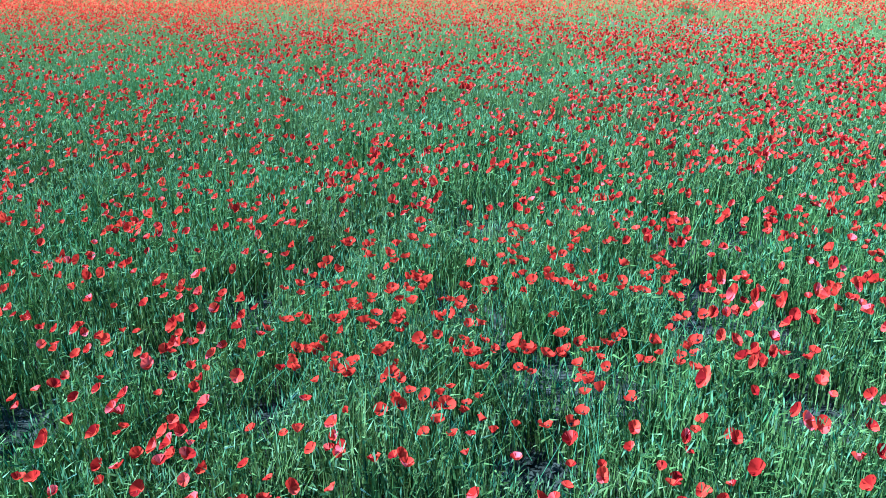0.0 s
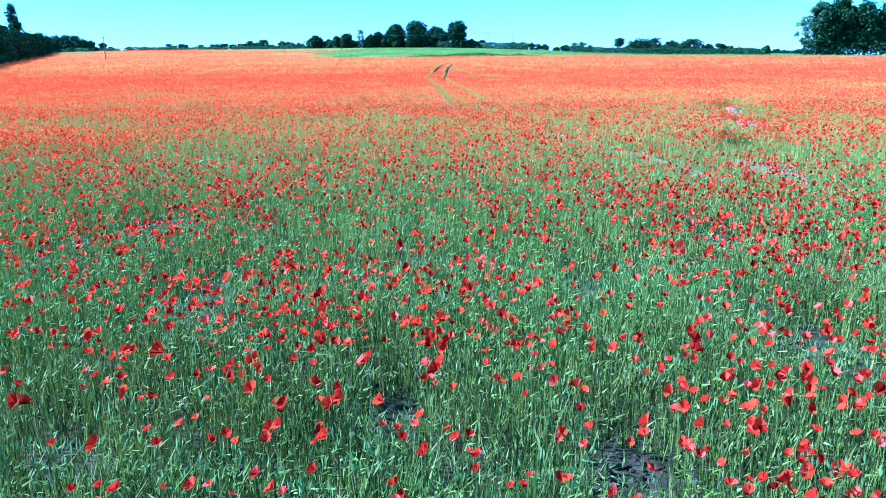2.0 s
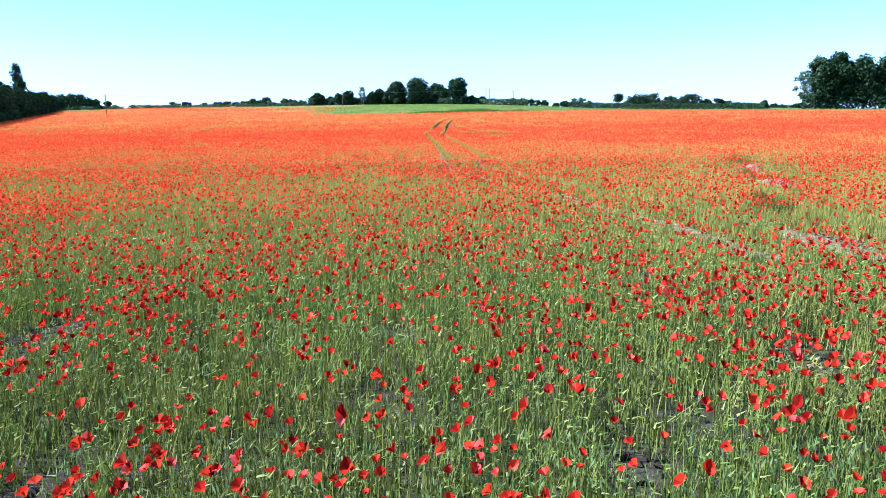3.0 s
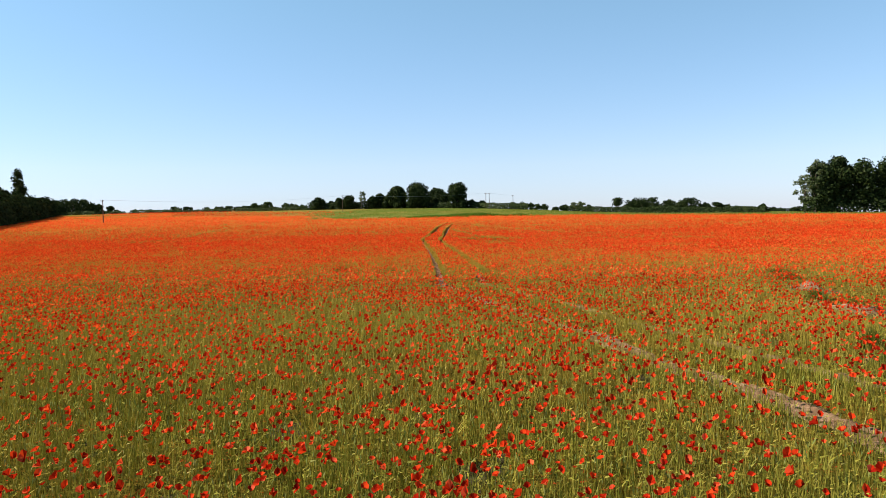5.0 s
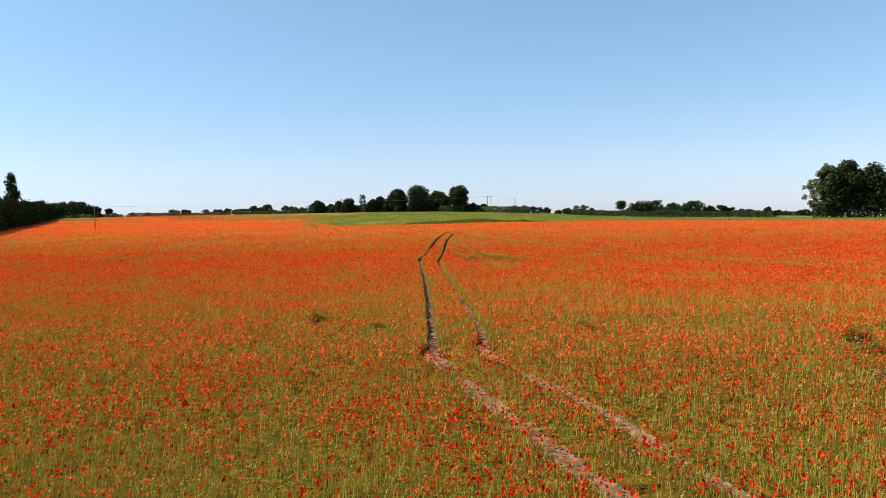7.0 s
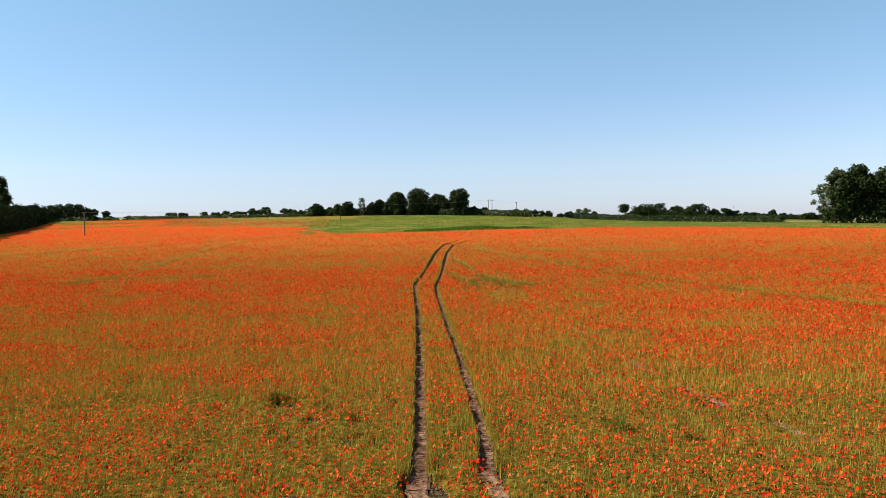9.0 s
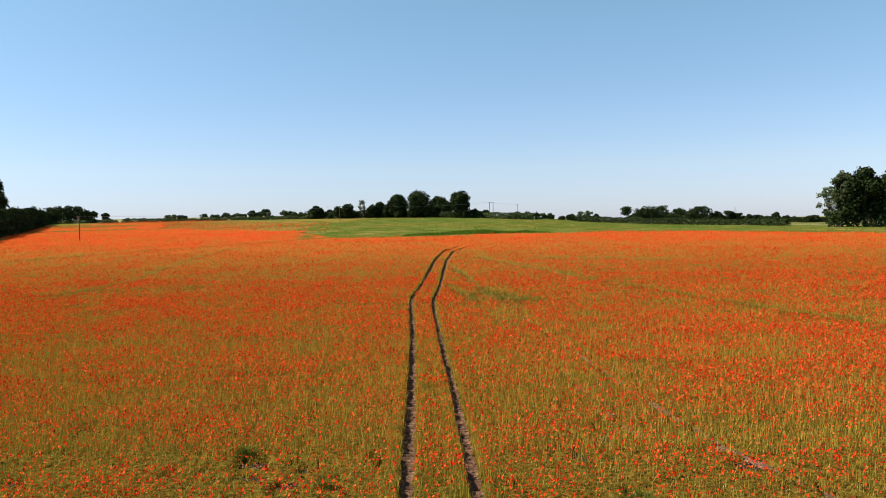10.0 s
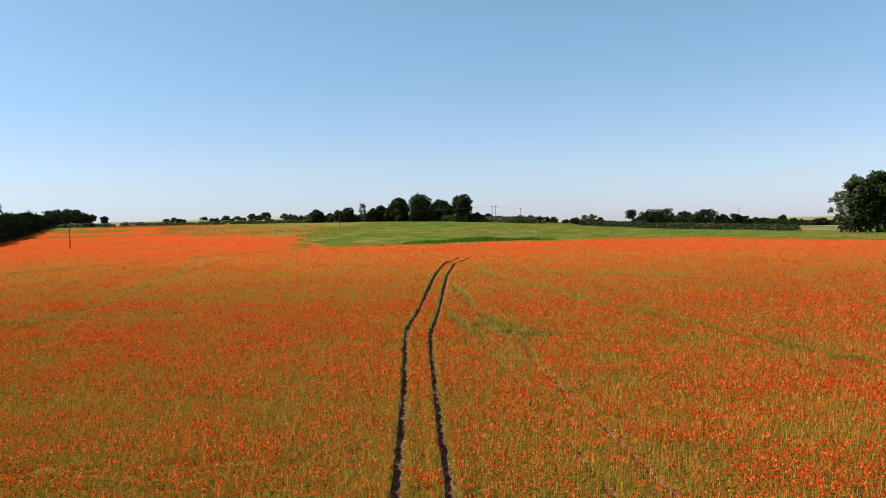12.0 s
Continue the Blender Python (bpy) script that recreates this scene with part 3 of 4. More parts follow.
def crop_band(y0, y1, density, height, width, bend, segments, strips=None):
    x1 = SIDE_R[0] + SIDE_R[1] * y1
    x0 = SIDE_L[0] + SIDE_L[1] * y1
    x, y = scatter(x0, x1, y0, y1, density, SIDE_L, SIDE_R)
    keep = in_field(x, y) & (rng.random(len(x)) > bareness(x, y))
    if strips is not None:
        keep &= (streakiness(x, y) > 0.4) == strips
    keep &= clear_of_tracks(x, y)
    x, y = x[keep], y[keep]
    tall = height * (stunting(x, y) if y1 < 60 else 0.72 + 0.5 * rough(x, y, 1.3, 8)) * rng.uniform(0.45 if y1 < 23 else 0.7, 1.15, len(x))
    return blades(x, y, tall, width * rng.uniform(0.6, 1.3, len(x)), bend, segments)


def ears(y0, y1, density, long, wide):
    """Seed heads at the top of the stalks: slim upright diamonds."""
    x, y = scatter(SIDE_L[0] + SIDE_L[1] * y1, SIDE_R[0] + SIDE_R[1] * y1, y0, y1, density, SIDE_L, SIDE_R)
    keep = in_field(x, y) & (rng.random(len(x)) > bareness(x, y))
    x, y = x[keep], y[keep]
    n = len(x)
    z = land(x, y) + 0.54 * stunting(x, y) * rng.uniform(0.72, 1.12, n) - long * 0.5
    shape = [(0, 0, 0), (0.5, 0, 0.45), (0, 0, 1), (-0.5, 0.05, 0.5)]
    w = wide * rng.uniform(0.7, 1.3, n)
    return stamp(np.stack([x, y, z], -1), np.stack([w, w, long * rng.uniform(0.7, 1.3, n)], -1), rng.uniform(-0.9, 0.9, n), rng.normal(0, 0.22, (n, 2)), shape, [(0, 1, 2), (0, 2, 3)])


def leaflets(y0, y1, density, long, wide):
    """Short side leaves of the stalks, standing out at all heights and angles."""
    x, y = scatter(SIDE_L[0] + SIDE_L[1] * y1, SIDE_R[0] + SIDE_R[1] * y1, y0, y1, density, SIDE_L, SIDE_R)
    keep = in_field(x, y) & (rng.random(len(x)) > bareness(x, y))
    x, y = x[keep], y[keep]
    n = len(x)
    z = land(x, y) + 0.52 * stunting(x, y) * rng.uniform(0.35, 1.0, n)
    shape = [(0, -0.5, 0), (1, 0, 0.35), (0, 0.5, 0.08)]
    k = long * rng.uniform(0.5, 1.4, n)
    return stamp(np.stack([x, y, z], -1), np.stack([k, wide * rng.uniform(0.6, 1.4, n), k * rng.uniform(-1, 3, n)], -1), rng.uniform(0, 6.3, n), rng.normal(0, 0.3, (n, 2)), shape, [(0, 1, 2)])


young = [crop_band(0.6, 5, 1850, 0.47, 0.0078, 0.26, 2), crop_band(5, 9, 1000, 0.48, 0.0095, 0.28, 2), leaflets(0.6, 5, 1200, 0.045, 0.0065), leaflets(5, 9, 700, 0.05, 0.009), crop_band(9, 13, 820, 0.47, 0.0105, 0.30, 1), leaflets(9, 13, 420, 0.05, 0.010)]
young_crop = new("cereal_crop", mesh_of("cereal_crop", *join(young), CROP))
tagged(young_crop, "green cereal stalks standing thickly on soil darkened for shade", "crop", kind="stuff")
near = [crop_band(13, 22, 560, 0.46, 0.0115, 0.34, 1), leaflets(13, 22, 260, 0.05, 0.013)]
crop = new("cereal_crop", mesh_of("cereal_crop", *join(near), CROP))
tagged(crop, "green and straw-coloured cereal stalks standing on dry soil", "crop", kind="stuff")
mid = [crop_band(22, 34, 360, 0.45, 0.0145, 0.34, 1), crop_band(34, 54, 130, 0.45, 0.020, 0.34, 1), leaflets(22, 34, 80, 0.045, 0.016), leaflets(34, 54, 25, 0.055, 0.022)]
for line in (TRACK_L, TRACK_R):              # the thick walls of stalks along the wheel tracks
    for y0, y1, density, wide in ((44, 85, 330, 0.024), (85, 120, 60, 0.05)):
        n = int((y1 - y0) * 1.2 * density)
        y = rng.uniform(y0, y1, n)
        off = rng.choice([-1, 1], n, p=(0.65, 0.35)) * (0.22 + 0.42 * rng.random(n) ** 1.8)
        x = np.interp(y, [p[1] for p in line], [p[0] for p in line]) + off
        keep = rng.random(n) > bareness(x, y)
        mid.append(blades(x[keep], y[keep], 0.50 * rng.uniform(0.65, 1.12, keep.sum()), wide * rng.uniform(0.6, 1.3, keep.sum()), 0.15, 1))
crop_b = new("cereal_crop", mesh_of("cereal_crop", *join(mid), CROP))
tagged(crop_b, "green and straw-coloured cereal stalks beside the wheel tracks", "crop", kind="stuff")
BANDS = ((52, 72, 115, 0.024), (72, 88, 70, 0.030), (88, 105, 32, 0.042), (105, 125, 11, 0.06), (125, 150, 5, 0.08), (150, 190, 2.4, 0.11), (190, 250, 1.2, 0.15), (250, 470, 0.25, 0.25))
far = [crop_band(a, b, d, 0.60, w, 0.26, 1, False) for a, b, d, w in BANDS]
green = [crop_band(a, b, d * 1.6, 0.50, w, 0.3, 1, True) for a, b, d, w in BANDS]
tagged(new("green_strips", mesh_of("green_strips", *join(green), OLIVE)), "olive-green strips of crop with hardly any poppies", "crop", kind="stuff")
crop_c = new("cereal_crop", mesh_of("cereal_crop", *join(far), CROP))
tagged(crop_c, "ripening cereal crop rising to the far field edge", "crop", kind="stuff")
heads = [ears(0.6, 6, 400, 0.055, 0.0075), ears(6, 13, 190, 0.06, 0.0095), ears(13, 24, 50, 0.065, 0.011), ears(24, 45, 12, 0.07, 0.015)]
tagged(new("cereal_ears", mesh_of("cereal_ears", *join(heads), EAR)), "pale green and straw-coloured ears on the cereal stalks", "crop", kind="stuff")

# Darker weedy tufts.
tv = []
for tx, ty, r in TUFTS:
    n = int(900 * r)
    a, q = rng.uniform(0, 2 * np.pi, n), 0.9 * r * rng.random(n)
    x, y = tx + q * np.cos(a), ty + 0.7 * q * np.sin(a)
    tv.append(blades(x, y, (0.56 - 0.3 * q / r) * rng.uniform(0.5, 1.1, n), 0.02 * rng.uniform(0.6, 1.4, n), 0.5, 2))
tagged(new("weed_tuft", mesh_of("weed_tuft", *join(tv), WEED)), "dark green leafy weeds at the edge of bare soil", "weeds", kind="stuff")


# ---------------------------------------------------------------- poppies
def bowl(petals, rings, depth, lift, cols=3):
    """An open poppy flower of unit radius: broad overlapping wavy petals round a low bowl; triangles."""
    vs, fs = [], []
    for p in range(petals):
        mid_a = 2 * math.pi * p / petals
        spread = 2 * math.pi / petals * 0.66
        base = len(vs)
        vs.append((0, 0, 0))
        for r in range(1, rings + 1):
            t = r / rings
            for k in range(cols):
                u = 2 * k / (cols - 1) - 1
                a = mid_a + spread * u * (0.75 + 0.25 * t)
                rad = t * (1 - 0.16 * u * u) * (1.03 if p % 2 else 0.95) * (1 + 0.04 * math.sin(9 * u + p))
                vs.append((rad * math.cos(a), rad * math.sin(a), depth * t ** 1.7 + (lift if p % 2 else 0) + 0.09 * u * u * t + 0.05 * t * math.sin(7 * u + 2 * p)))
        fs += [(base, base + 1 + k, base + 2 + k) for k in range(cols - 1)]
        for r in range(rings - 1):
            o = base + 1 + cols * r
            for k in range(cols - 1):
                fs += [(o + k, o + k + cols, o + k + cols + 1), (o + k, o + k + cols + 1, o + k + 1)]
    return vs, fs


def cup(sides, depth):
    vs = [(0, 0, -0.15)] + [(math.cos(2 * math.pi * k / sides), math.sin(2 * math.pi * k / sides), depth * (1.25 if k % 2 else 0.85)) for k in range(sides)]
    return vs, [(0, k + 1, (k + 1) % sides + 1) for k in range(sides)]


def poppy_places(y0, y1, density):
    x, y = scatter(SIDE_L[0] + SIDE_L[1] * y1, SIDE_R[0] + SIDE_R[1] * y1, y0, y1, density * 1.9, SIDE_L, SIDE_R)
    like = np.clip(1.5 * rough(x, y, 2.6, 40) - 0.18, 0.18, 1) * (np.clip(0.45 + 0.9 * rough(x, y, 0.5, 44), 0, 1) if y1 < 61 else 0.85)
    like = like * np.clip(0.75 + 0.4 * lump(x, y, 17, 47), 0, 1.1) * np.where(y > 60, 1.15, 1.0)
    like = like * np.where(y < 6, np.clip(1.0 - 0.16 * (x - 0.2), 0.55, 1.15), 1.0)
    keep = in_field(x, y) & (rng.random(len(x)) < like * (1 - 0.93 * streakiness(x, y)) * (1 - bareness(x, y))) & clear_of_tracks(x, y)
    return x[keep], y[keep]


def flowers(x, y, size, shape, tilt, lift=0.0):
    n = len(x)
    z = land(x, y) + rng.normal(0.55, 0.06, n) + lift
    lean = rng.normal(0, tilt, (n, 2)) + np.array([-0.22, -0.30])
    s = size * rng.uniform(0.72, 1.18, n)
    sc = np.stack([s, s * rng.uniform(0.75, 1.0, n), s * rng.uniform(0.6, 1.5, n)], -1)
    return stamp(np.stack([x, y, z], -1), sc, rng.uniform(0, 6.3, n), lean, *shape)


NEAR_POPPIES = 300
px, py = (np.concatenate(c) for c in zip(poppy_places(0.9, 6.5, 54), poppy_places(6.5, 16, 48), poppy_places(16, 24, 36)))
order = np.argsort(np.hypot(px, (py - 3.2) * 0.9) + 100 * (py < 1.6))
first, later = order[:NEAR_POPPIES], order[NEAR_POPPIES:]
close, further = later[py[later] < 9], later[py[later] >= 9]
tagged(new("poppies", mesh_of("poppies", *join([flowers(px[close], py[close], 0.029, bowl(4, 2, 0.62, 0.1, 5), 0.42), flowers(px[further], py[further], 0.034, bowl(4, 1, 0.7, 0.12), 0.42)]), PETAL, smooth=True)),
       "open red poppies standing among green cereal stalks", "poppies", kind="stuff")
mx, my = poppy_places(24, 60, 50)
flat_cup = ([(-1, -0.3, 0.25), (0.2, -1, 0.5), (1, 0.2, 0.2), (-0.1, 1, 0.55)], [(0, 1, 2), (0, 2, 3)])
wide = 0.0305 - 0.0015 * np.clip((my - 34) / 14, 0, 1)
fore = my < 40
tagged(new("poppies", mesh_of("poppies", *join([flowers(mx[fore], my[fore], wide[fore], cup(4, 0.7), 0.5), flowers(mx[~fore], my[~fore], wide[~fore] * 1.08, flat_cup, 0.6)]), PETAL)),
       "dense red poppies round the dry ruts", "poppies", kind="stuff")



def poppy_band(y0, y1, density, size):
    """Far flowers, fewer and in larger clusters the farther off."""
    x, y = poppy_places(y0, y1, density)
    return flowers(x, y, size, flat_cup, 0.7)


beside = [poppy_band(60, 72, 40, 0.036), poppy_band(72, 85, 34, 0.040), poppy_band(85, 100, 25, 0.046), poppy_band(100, 118, 17, 0.053)]
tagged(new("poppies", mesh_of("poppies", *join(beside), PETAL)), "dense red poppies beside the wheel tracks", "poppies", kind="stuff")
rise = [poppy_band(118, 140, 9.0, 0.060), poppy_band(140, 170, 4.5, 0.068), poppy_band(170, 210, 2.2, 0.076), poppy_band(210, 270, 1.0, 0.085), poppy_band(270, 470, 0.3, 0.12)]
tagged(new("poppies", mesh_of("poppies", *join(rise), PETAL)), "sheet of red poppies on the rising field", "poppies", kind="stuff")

# Thin poppies straying into the dry grass beyond the edge on the -x side.
ex, ey = rng.uniform(-230, -50, 60000), rng.uniform(225, 500, 60000)
past = ey - np.interp(ex, EDGE_X, EDGE_Y)
stray = (past > -8) & ~in_field(ex, ey) & (rng.random(60000) < 0.9 * rough(ex, ey, 12, 70) * np.clip(1.1 - past / 95, 0, 1) * np.clip((-50 - ex) / 40, 0, 1))
hx0 = np.interp(ey, [p[1] for p in HEDGE_LEFT], [p[0] for p in HEDGE_LEFT])
stray &= ex > hx0 + 4
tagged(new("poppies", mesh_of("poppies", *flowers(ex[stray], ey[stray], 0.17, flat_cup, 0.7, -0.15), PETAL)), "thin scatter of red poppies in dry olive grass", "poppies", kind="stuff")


def petal_mesh(seed, wide, long, curl):
    """One crinkled petal, hinged at the origin and rising along +x."""
    r = random.Random(seed)
    vs, fs = [], []
    cols, rows = 5, 4
    for i in range(rows):
        t = i / (rows - 1)
        for j in range(cols):
            u = 2 * j / (cols - 1) - 1
            a = u * wide * (0.35 + 0.65 * t)
            rad = long * t * (1 - 0.10 * u * u) + 0.003
            z = curl * long * t ** 1.5 + 0.16 * long * abs(u) * t + r.uniform(-0.05, 0.05) * long * t
            vs.append((rad * math.cos(a), rad * math.sin(a), z))
    for i in range(rows - 1):
        for j in range(cols - 1):
            o = i * cols + j
            fs.append((o, o + cols, o + cols + 1, o + 1))
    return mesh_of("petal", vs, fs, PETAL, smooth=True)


PETALS = [petal_mesh(i, 1.02 + 0.05 * (i % 3), 0.034 + 0.0018 * (i % 4), 0.5 + 0.13 * (i % 4)) for i in range(8)]
hv, hf = tube([(0, 0, -0.002), (0, 0, 0.006), (0, 0, 0.013), (0, 0, 0.015)], [0.004, 0.008, 0.007, 0.0005], 7)
HEAD = mesh_of("seed_head", hv, hf, HEART, smooth=True)
STEMS = []
for i in range(6):
    r = random.Random(50 + i)
    bx, by = r.uniform(-0.05, 0.05), r.uniform(-0.05, 0.05)
    sv, sf = tube([(bx, by, -0.62), (bx * 0.8, by * 0.9, -0.4), (bx * 0.25, by * 0.3, -0.15), (0, 0, 0)], [0.0025, 0.0022, 0.002, 0.0016], 5)
    STEMS.append(mesh_of("stem", sv, sf, STEM, smooth=True))

for n, i in enumerate(first):
    r = random.Random(900 + n)
    size = r.uniform(0.62, 0.98)
    z = float(land(px[i], py[i])) + 0.57 * size ** 0.3
    thing = new("poppy")
    thing.matrix_world = pose(px[i], py[i], z - 0.0, r.gauss(18, 16), r.gauss(-12, 16), r.uniform(0, 360)) @ Matrix.Scale(size, 4)
    shut = r.random() < 0.18
    for k in range(4):
        ob = part("petal", PETALS[r.randrange(8)], thing)
        ob.matrix_basis = pose(0, 0, 0.002 if k % 2 else 0.0, r.uniform(-8, 8), (-34 if shut else 0) + r.uniform(-14, 12), 90 * k + r.uniform(-12, 12))
    part("seed_head", HEAD, thing, "black centre")
    stem = part("stem", STEMS[r.randrange(6)], thing, "thin hairy green stem")
    tagged(thing, "half-closed red poppy on a thin green stem" if shut else "open red poppy with crinkled petals and black centre", "poppy", "poppies of the near field")


# ---------------------------------------------------------------- trees and hedges
def leaf_quads(centres, normals, size, r):
    """Clumps of leaves: small bent quads round given centres."""
    n = len(centres)
    nrm = normals + r.normal(0, 0.55, (n, 3))
    nrm /= np.linalg.norm(nrm, axis=1)[:, None] + 1e-9
    a = np.cross(nrm, r.normal(0, 1, (n, 3)))
    a /= np.linalg.norm(a, axis=1)[:, None] + 1e-9
    b = np.cross(nrm, a)
    s = (size * r.uniform(0.5, 1.4, n))[:, None]
    w = s * r.uniform(0.5, 0.95, n)[:, None]
    v = np.stack([centres - a * s, centres - b * w + nrm * s * 0.25, centres + a * s * 0.9, centres + b * w - nrm * s * 0.2], 1)
    f = np.arange(4 * n).reshape(n, 4)
    return v.reshape(-1, 3), f


def crown_points(r, height, width, foot, clumps, leaves, shape):
    """Leaf centres on clumps that fill a crown; shape: round, tall or airy."""
    cs, rs = [], []
    mid_z, half = (height + foot) / 2, (height - foot) / 2
    for _ in range(clumps):
        h = r.uniform(-1, 1)
        a = r.uniform(0, 2 * np.pi)
        if shape == "tall":
            lim = (1 - 0.8 * max(0, h) ** 1.3) * (1 - 0.35 * max(0, -h) ** 2)
        elif shape == "airy":
            lim = math.sqrt(max(0.05, 1 - abs(h) ** 2.2))
        else:
            lim = math.sqrt(max(0.03, 1 - max(0, h) ** 2.4))
        q = math.sqrt(r.random()) * lim * width / 2 * (0.64 if shape == "round" else 0.76)
        c = np.array([q * math.cos(a), q * math.sin(a), mid_z + h * half * (0.76 if shape == "round" else 0.86)])
        cs.append(c)
        rs.append(min(width, height) * {"round": r.uniform(0.17, 0.27), "tall": r.uniform(0.16, 0.28), "airy": r.uniform(0.09, 0.15)}[shape])
    cs, rs = np.array(cs), np.array(rs)
    pick = r.integers(0, clumps, leaves)
    way = r.normal(0, 1, (leaves, 3))
    way /= np.linalg.norm(way, axis=1)[:, None]
    rad = rs[pick] * (r.uniform(0.55, 1.02, leaves) if shape == "round" else r.uniform(0.45, 1.12, leaves))
    return cs, cs[pick] + way * rad[:, None] * np.array([1, 1, 0.85]), way


def tree(x, y, height, width, label, seed, foot=0.18, leaves=1100, leaf=0.42, mat=None, shape="round", clumps=None, group="", name="tree"):
    """A tapered trunk with limbs and a crown of many leaf clumps."""
    r = np.random.default_rng(seed)
    base = float(land(x, y)) - 0.05
    thing = new(name)
    thing.matrix_world = pose(x, y, base)
    low = height * foot
    if shape == "round":
        width, leaves = width * 1.22, int(leaves * 1.9)
    clumps = clumps or max(26, int(width * height / 3.5))
    cs, pts, way = crown_points(r, height, width, low, clumps, leaves, shape)
    thick = height * 0.028
    top = height * (0.9 if shape == "tall" else 0.72)
    spine = [(0, 0, 0)] + [(r.normal(0, 0.012) * height * t, r.normal(0, 0.012) * height * t, top * t) for t in (0.12, 0.35, 0.65, 1.0)]
    tvs, tfs = tube(spine, [thick * 1.35, thick, thick * 0.8, thick * 0.5, thick * 0.12], 8)
    part("trunk", mesh_of("trunk", tvs, tfs, BARK, smooth=True), thing)
    for c in cs[r.permutation(len(cs))[:6]]:
        start = Vector((0, 0, max(low * 0.8, float(c[2]) * 0.55)))
        midp = start.lerp(Vector(c), 0.55) + Vector((0, 0, -0.03 * height))
        lv, lf = tube([start, midp, Vector(c)], [thick * 0.4, thick * 0.25, thick * 0.06], 5)
        part("limb", mesh_of("limb", lv, lf, BARK, smooth=True), thing)
    part("crown", mesh_of("crown", *leaf_quads(pts, way, leaf, r), mat or LEAF_DARK), thing)
    return tagged(thing, label, "tree", group)


def hedge(line, height, depth, per_metre, leaf, label, seed, mat=None, wave=0.35, ends=1.0, name="hedge", category="hedge"):
    """A run of bushes along a line: leaf clumps filling an uneven bank from the ground up, on woody stems."""
    r = np.random.default_rng(seed)
    p = np.array(line, float)
    seg = np.hypot(*np.diff(p, axis=0).T)
    run = np.r_[0, np.cumsum(seg)]
    n = int(run[-1] * per_metre)
    s = r.uniform(0, run[-1], n)
    x, y = np.interp(s, run, p[:, 0]), np.interp(s, run, p[:, 1])
    k = np.clip(np.searchsorted(run, s) - 1, 0, len(seg) - 1)
    wx, wy = np.diff(p[:, 1])[k] / seg[k], -np.diff(p[:, 0])[k] / seg[k]
    tall = height * (1 - wave + 2 * wave * (0.65 * lump(s, s * 0, height * 1.6, seed) + 0.35 * lump(s, s * 0, height * 0.6, seed + 3)))
    u, v = r.uniform(-1, 1, n), r.random(n) ** 0.8
    bulge = np.sqrt(np.clip(1 - (v * 0.95) ** 3, 0.05, 1))
    d = np.sign(u) * np.abs(u) ** 0.6 * depth / 2 * bulge * (0.75 + 0.5 * lump(s, v * tall, height * 0.5, seed + 7))
    x, y = x + wx * d, y + wy * d
    z = land(x, y) + v * tall
    nrm = np.stack([wx * np.sign(d), wy * np.sign(d), 0.3 + v], -1)
    origin = np.array([p[0, 0], p[0, 1], float(land(p[0, 0], p[0, 1]))])
    thing = new(name)
    thing.matrix_world = pose(*origin)
    verts, faces = leaf_quads(np.stack([x, y, z], -1) - origin, nrm, leaf, r)
    part("foliage", mesh_of("foliage", verts, faces, mat or LEAF_MID), thing)
    sv, sf = tube([(0, 0, -0.1), (0.08, 0.03, height * 0.3), (0.02, 0.12, height * 0.6)], [0.12, 0.08, 0.04], 5)
    stem = mesh_of("woody_stem", sv, sf, BARK, smooth=True)
    for q in np.arange(0.5, run[-1], max(3.0, run[-1] / 25)):
        bx, by = float(np.interp(q, run, p[:, 0])), float(np.interp(q, run, p[:, 1]))
        part("woody_stem", stem, thing).matrix_basis = pose(bx - origin[0], by - origin[1], float(land(bx, by)) - origin[2], 0, 0, r.uniform(0, 360))
    return tagged(thing, label, category)


# The tall overgrown hedge along the -x side, in four runs.
for n, (a, b) in enumerate(zip(HEDGE_LEFT, HEDGE_LEFT[1:])):
    hedge([(a[0] - 3, a[1]), (b[0] - 3, b[1])], 9.2 - 0.4 * n, 9.0, 100, 0.5, "tall overgrown dark green hedge shading the field edge", 60 + n, LEAF_DARK, 0.3)
# Trees that stand up out of it.
for n, (x, y, h, w) in enumerate([(-160, 258, 11.5, 9), (-172, 285, 9.5, 8), (-185, 312, 10, 9), (-203, 345, 10.5, 10), (-216, 370, 9.5, 8), (-226, 395, 10.5, 11), (-240, 420, 10.5, 12), (-252, 436, 9.5, 10), (-268, 470, 9, 9), (-284, 515, 8, 10)]):
    tree(x, y, h, w, "broad dark green tree growing out of the tall hedge", 200 + n, 0.0, 1300, 0.5, LEAF_DARK, group="trees of the tall hedge")
tree(-195.5, 325, 22.6, 6.2, "slim dark green poplar rising high over the hedge", 230, 0.06, 3600, 0.36, LEAF_DARK, "tall", 110, name="poplar_tree")
tree(-192.5, 323, 17.5, 5.0, "smaller poplar beside the tall one", 231, 0.06, 2200, 0.36, LEAF_DARK, "tall", 70, name="poplar_tree")

# Distant trees behind the hedge's end.
for n, (x, y, h, w) in enumerate([(-360, 640, 11.5, 13), (-352, 637, 12.5, 13), (-344, 637, 13.0, 14), (-336, 637, 12.0, 12), (-329, 637, 10.0, 11), (-325, 640, 8.0, 9), (-322, 656, 5.8, 8)]):
    tree(x, y, h, w, "distant rounded dark tree on the rise", 240 + n, 0.0, 600, 0.7, LEAF_DARK, group="distant trees on the rise")
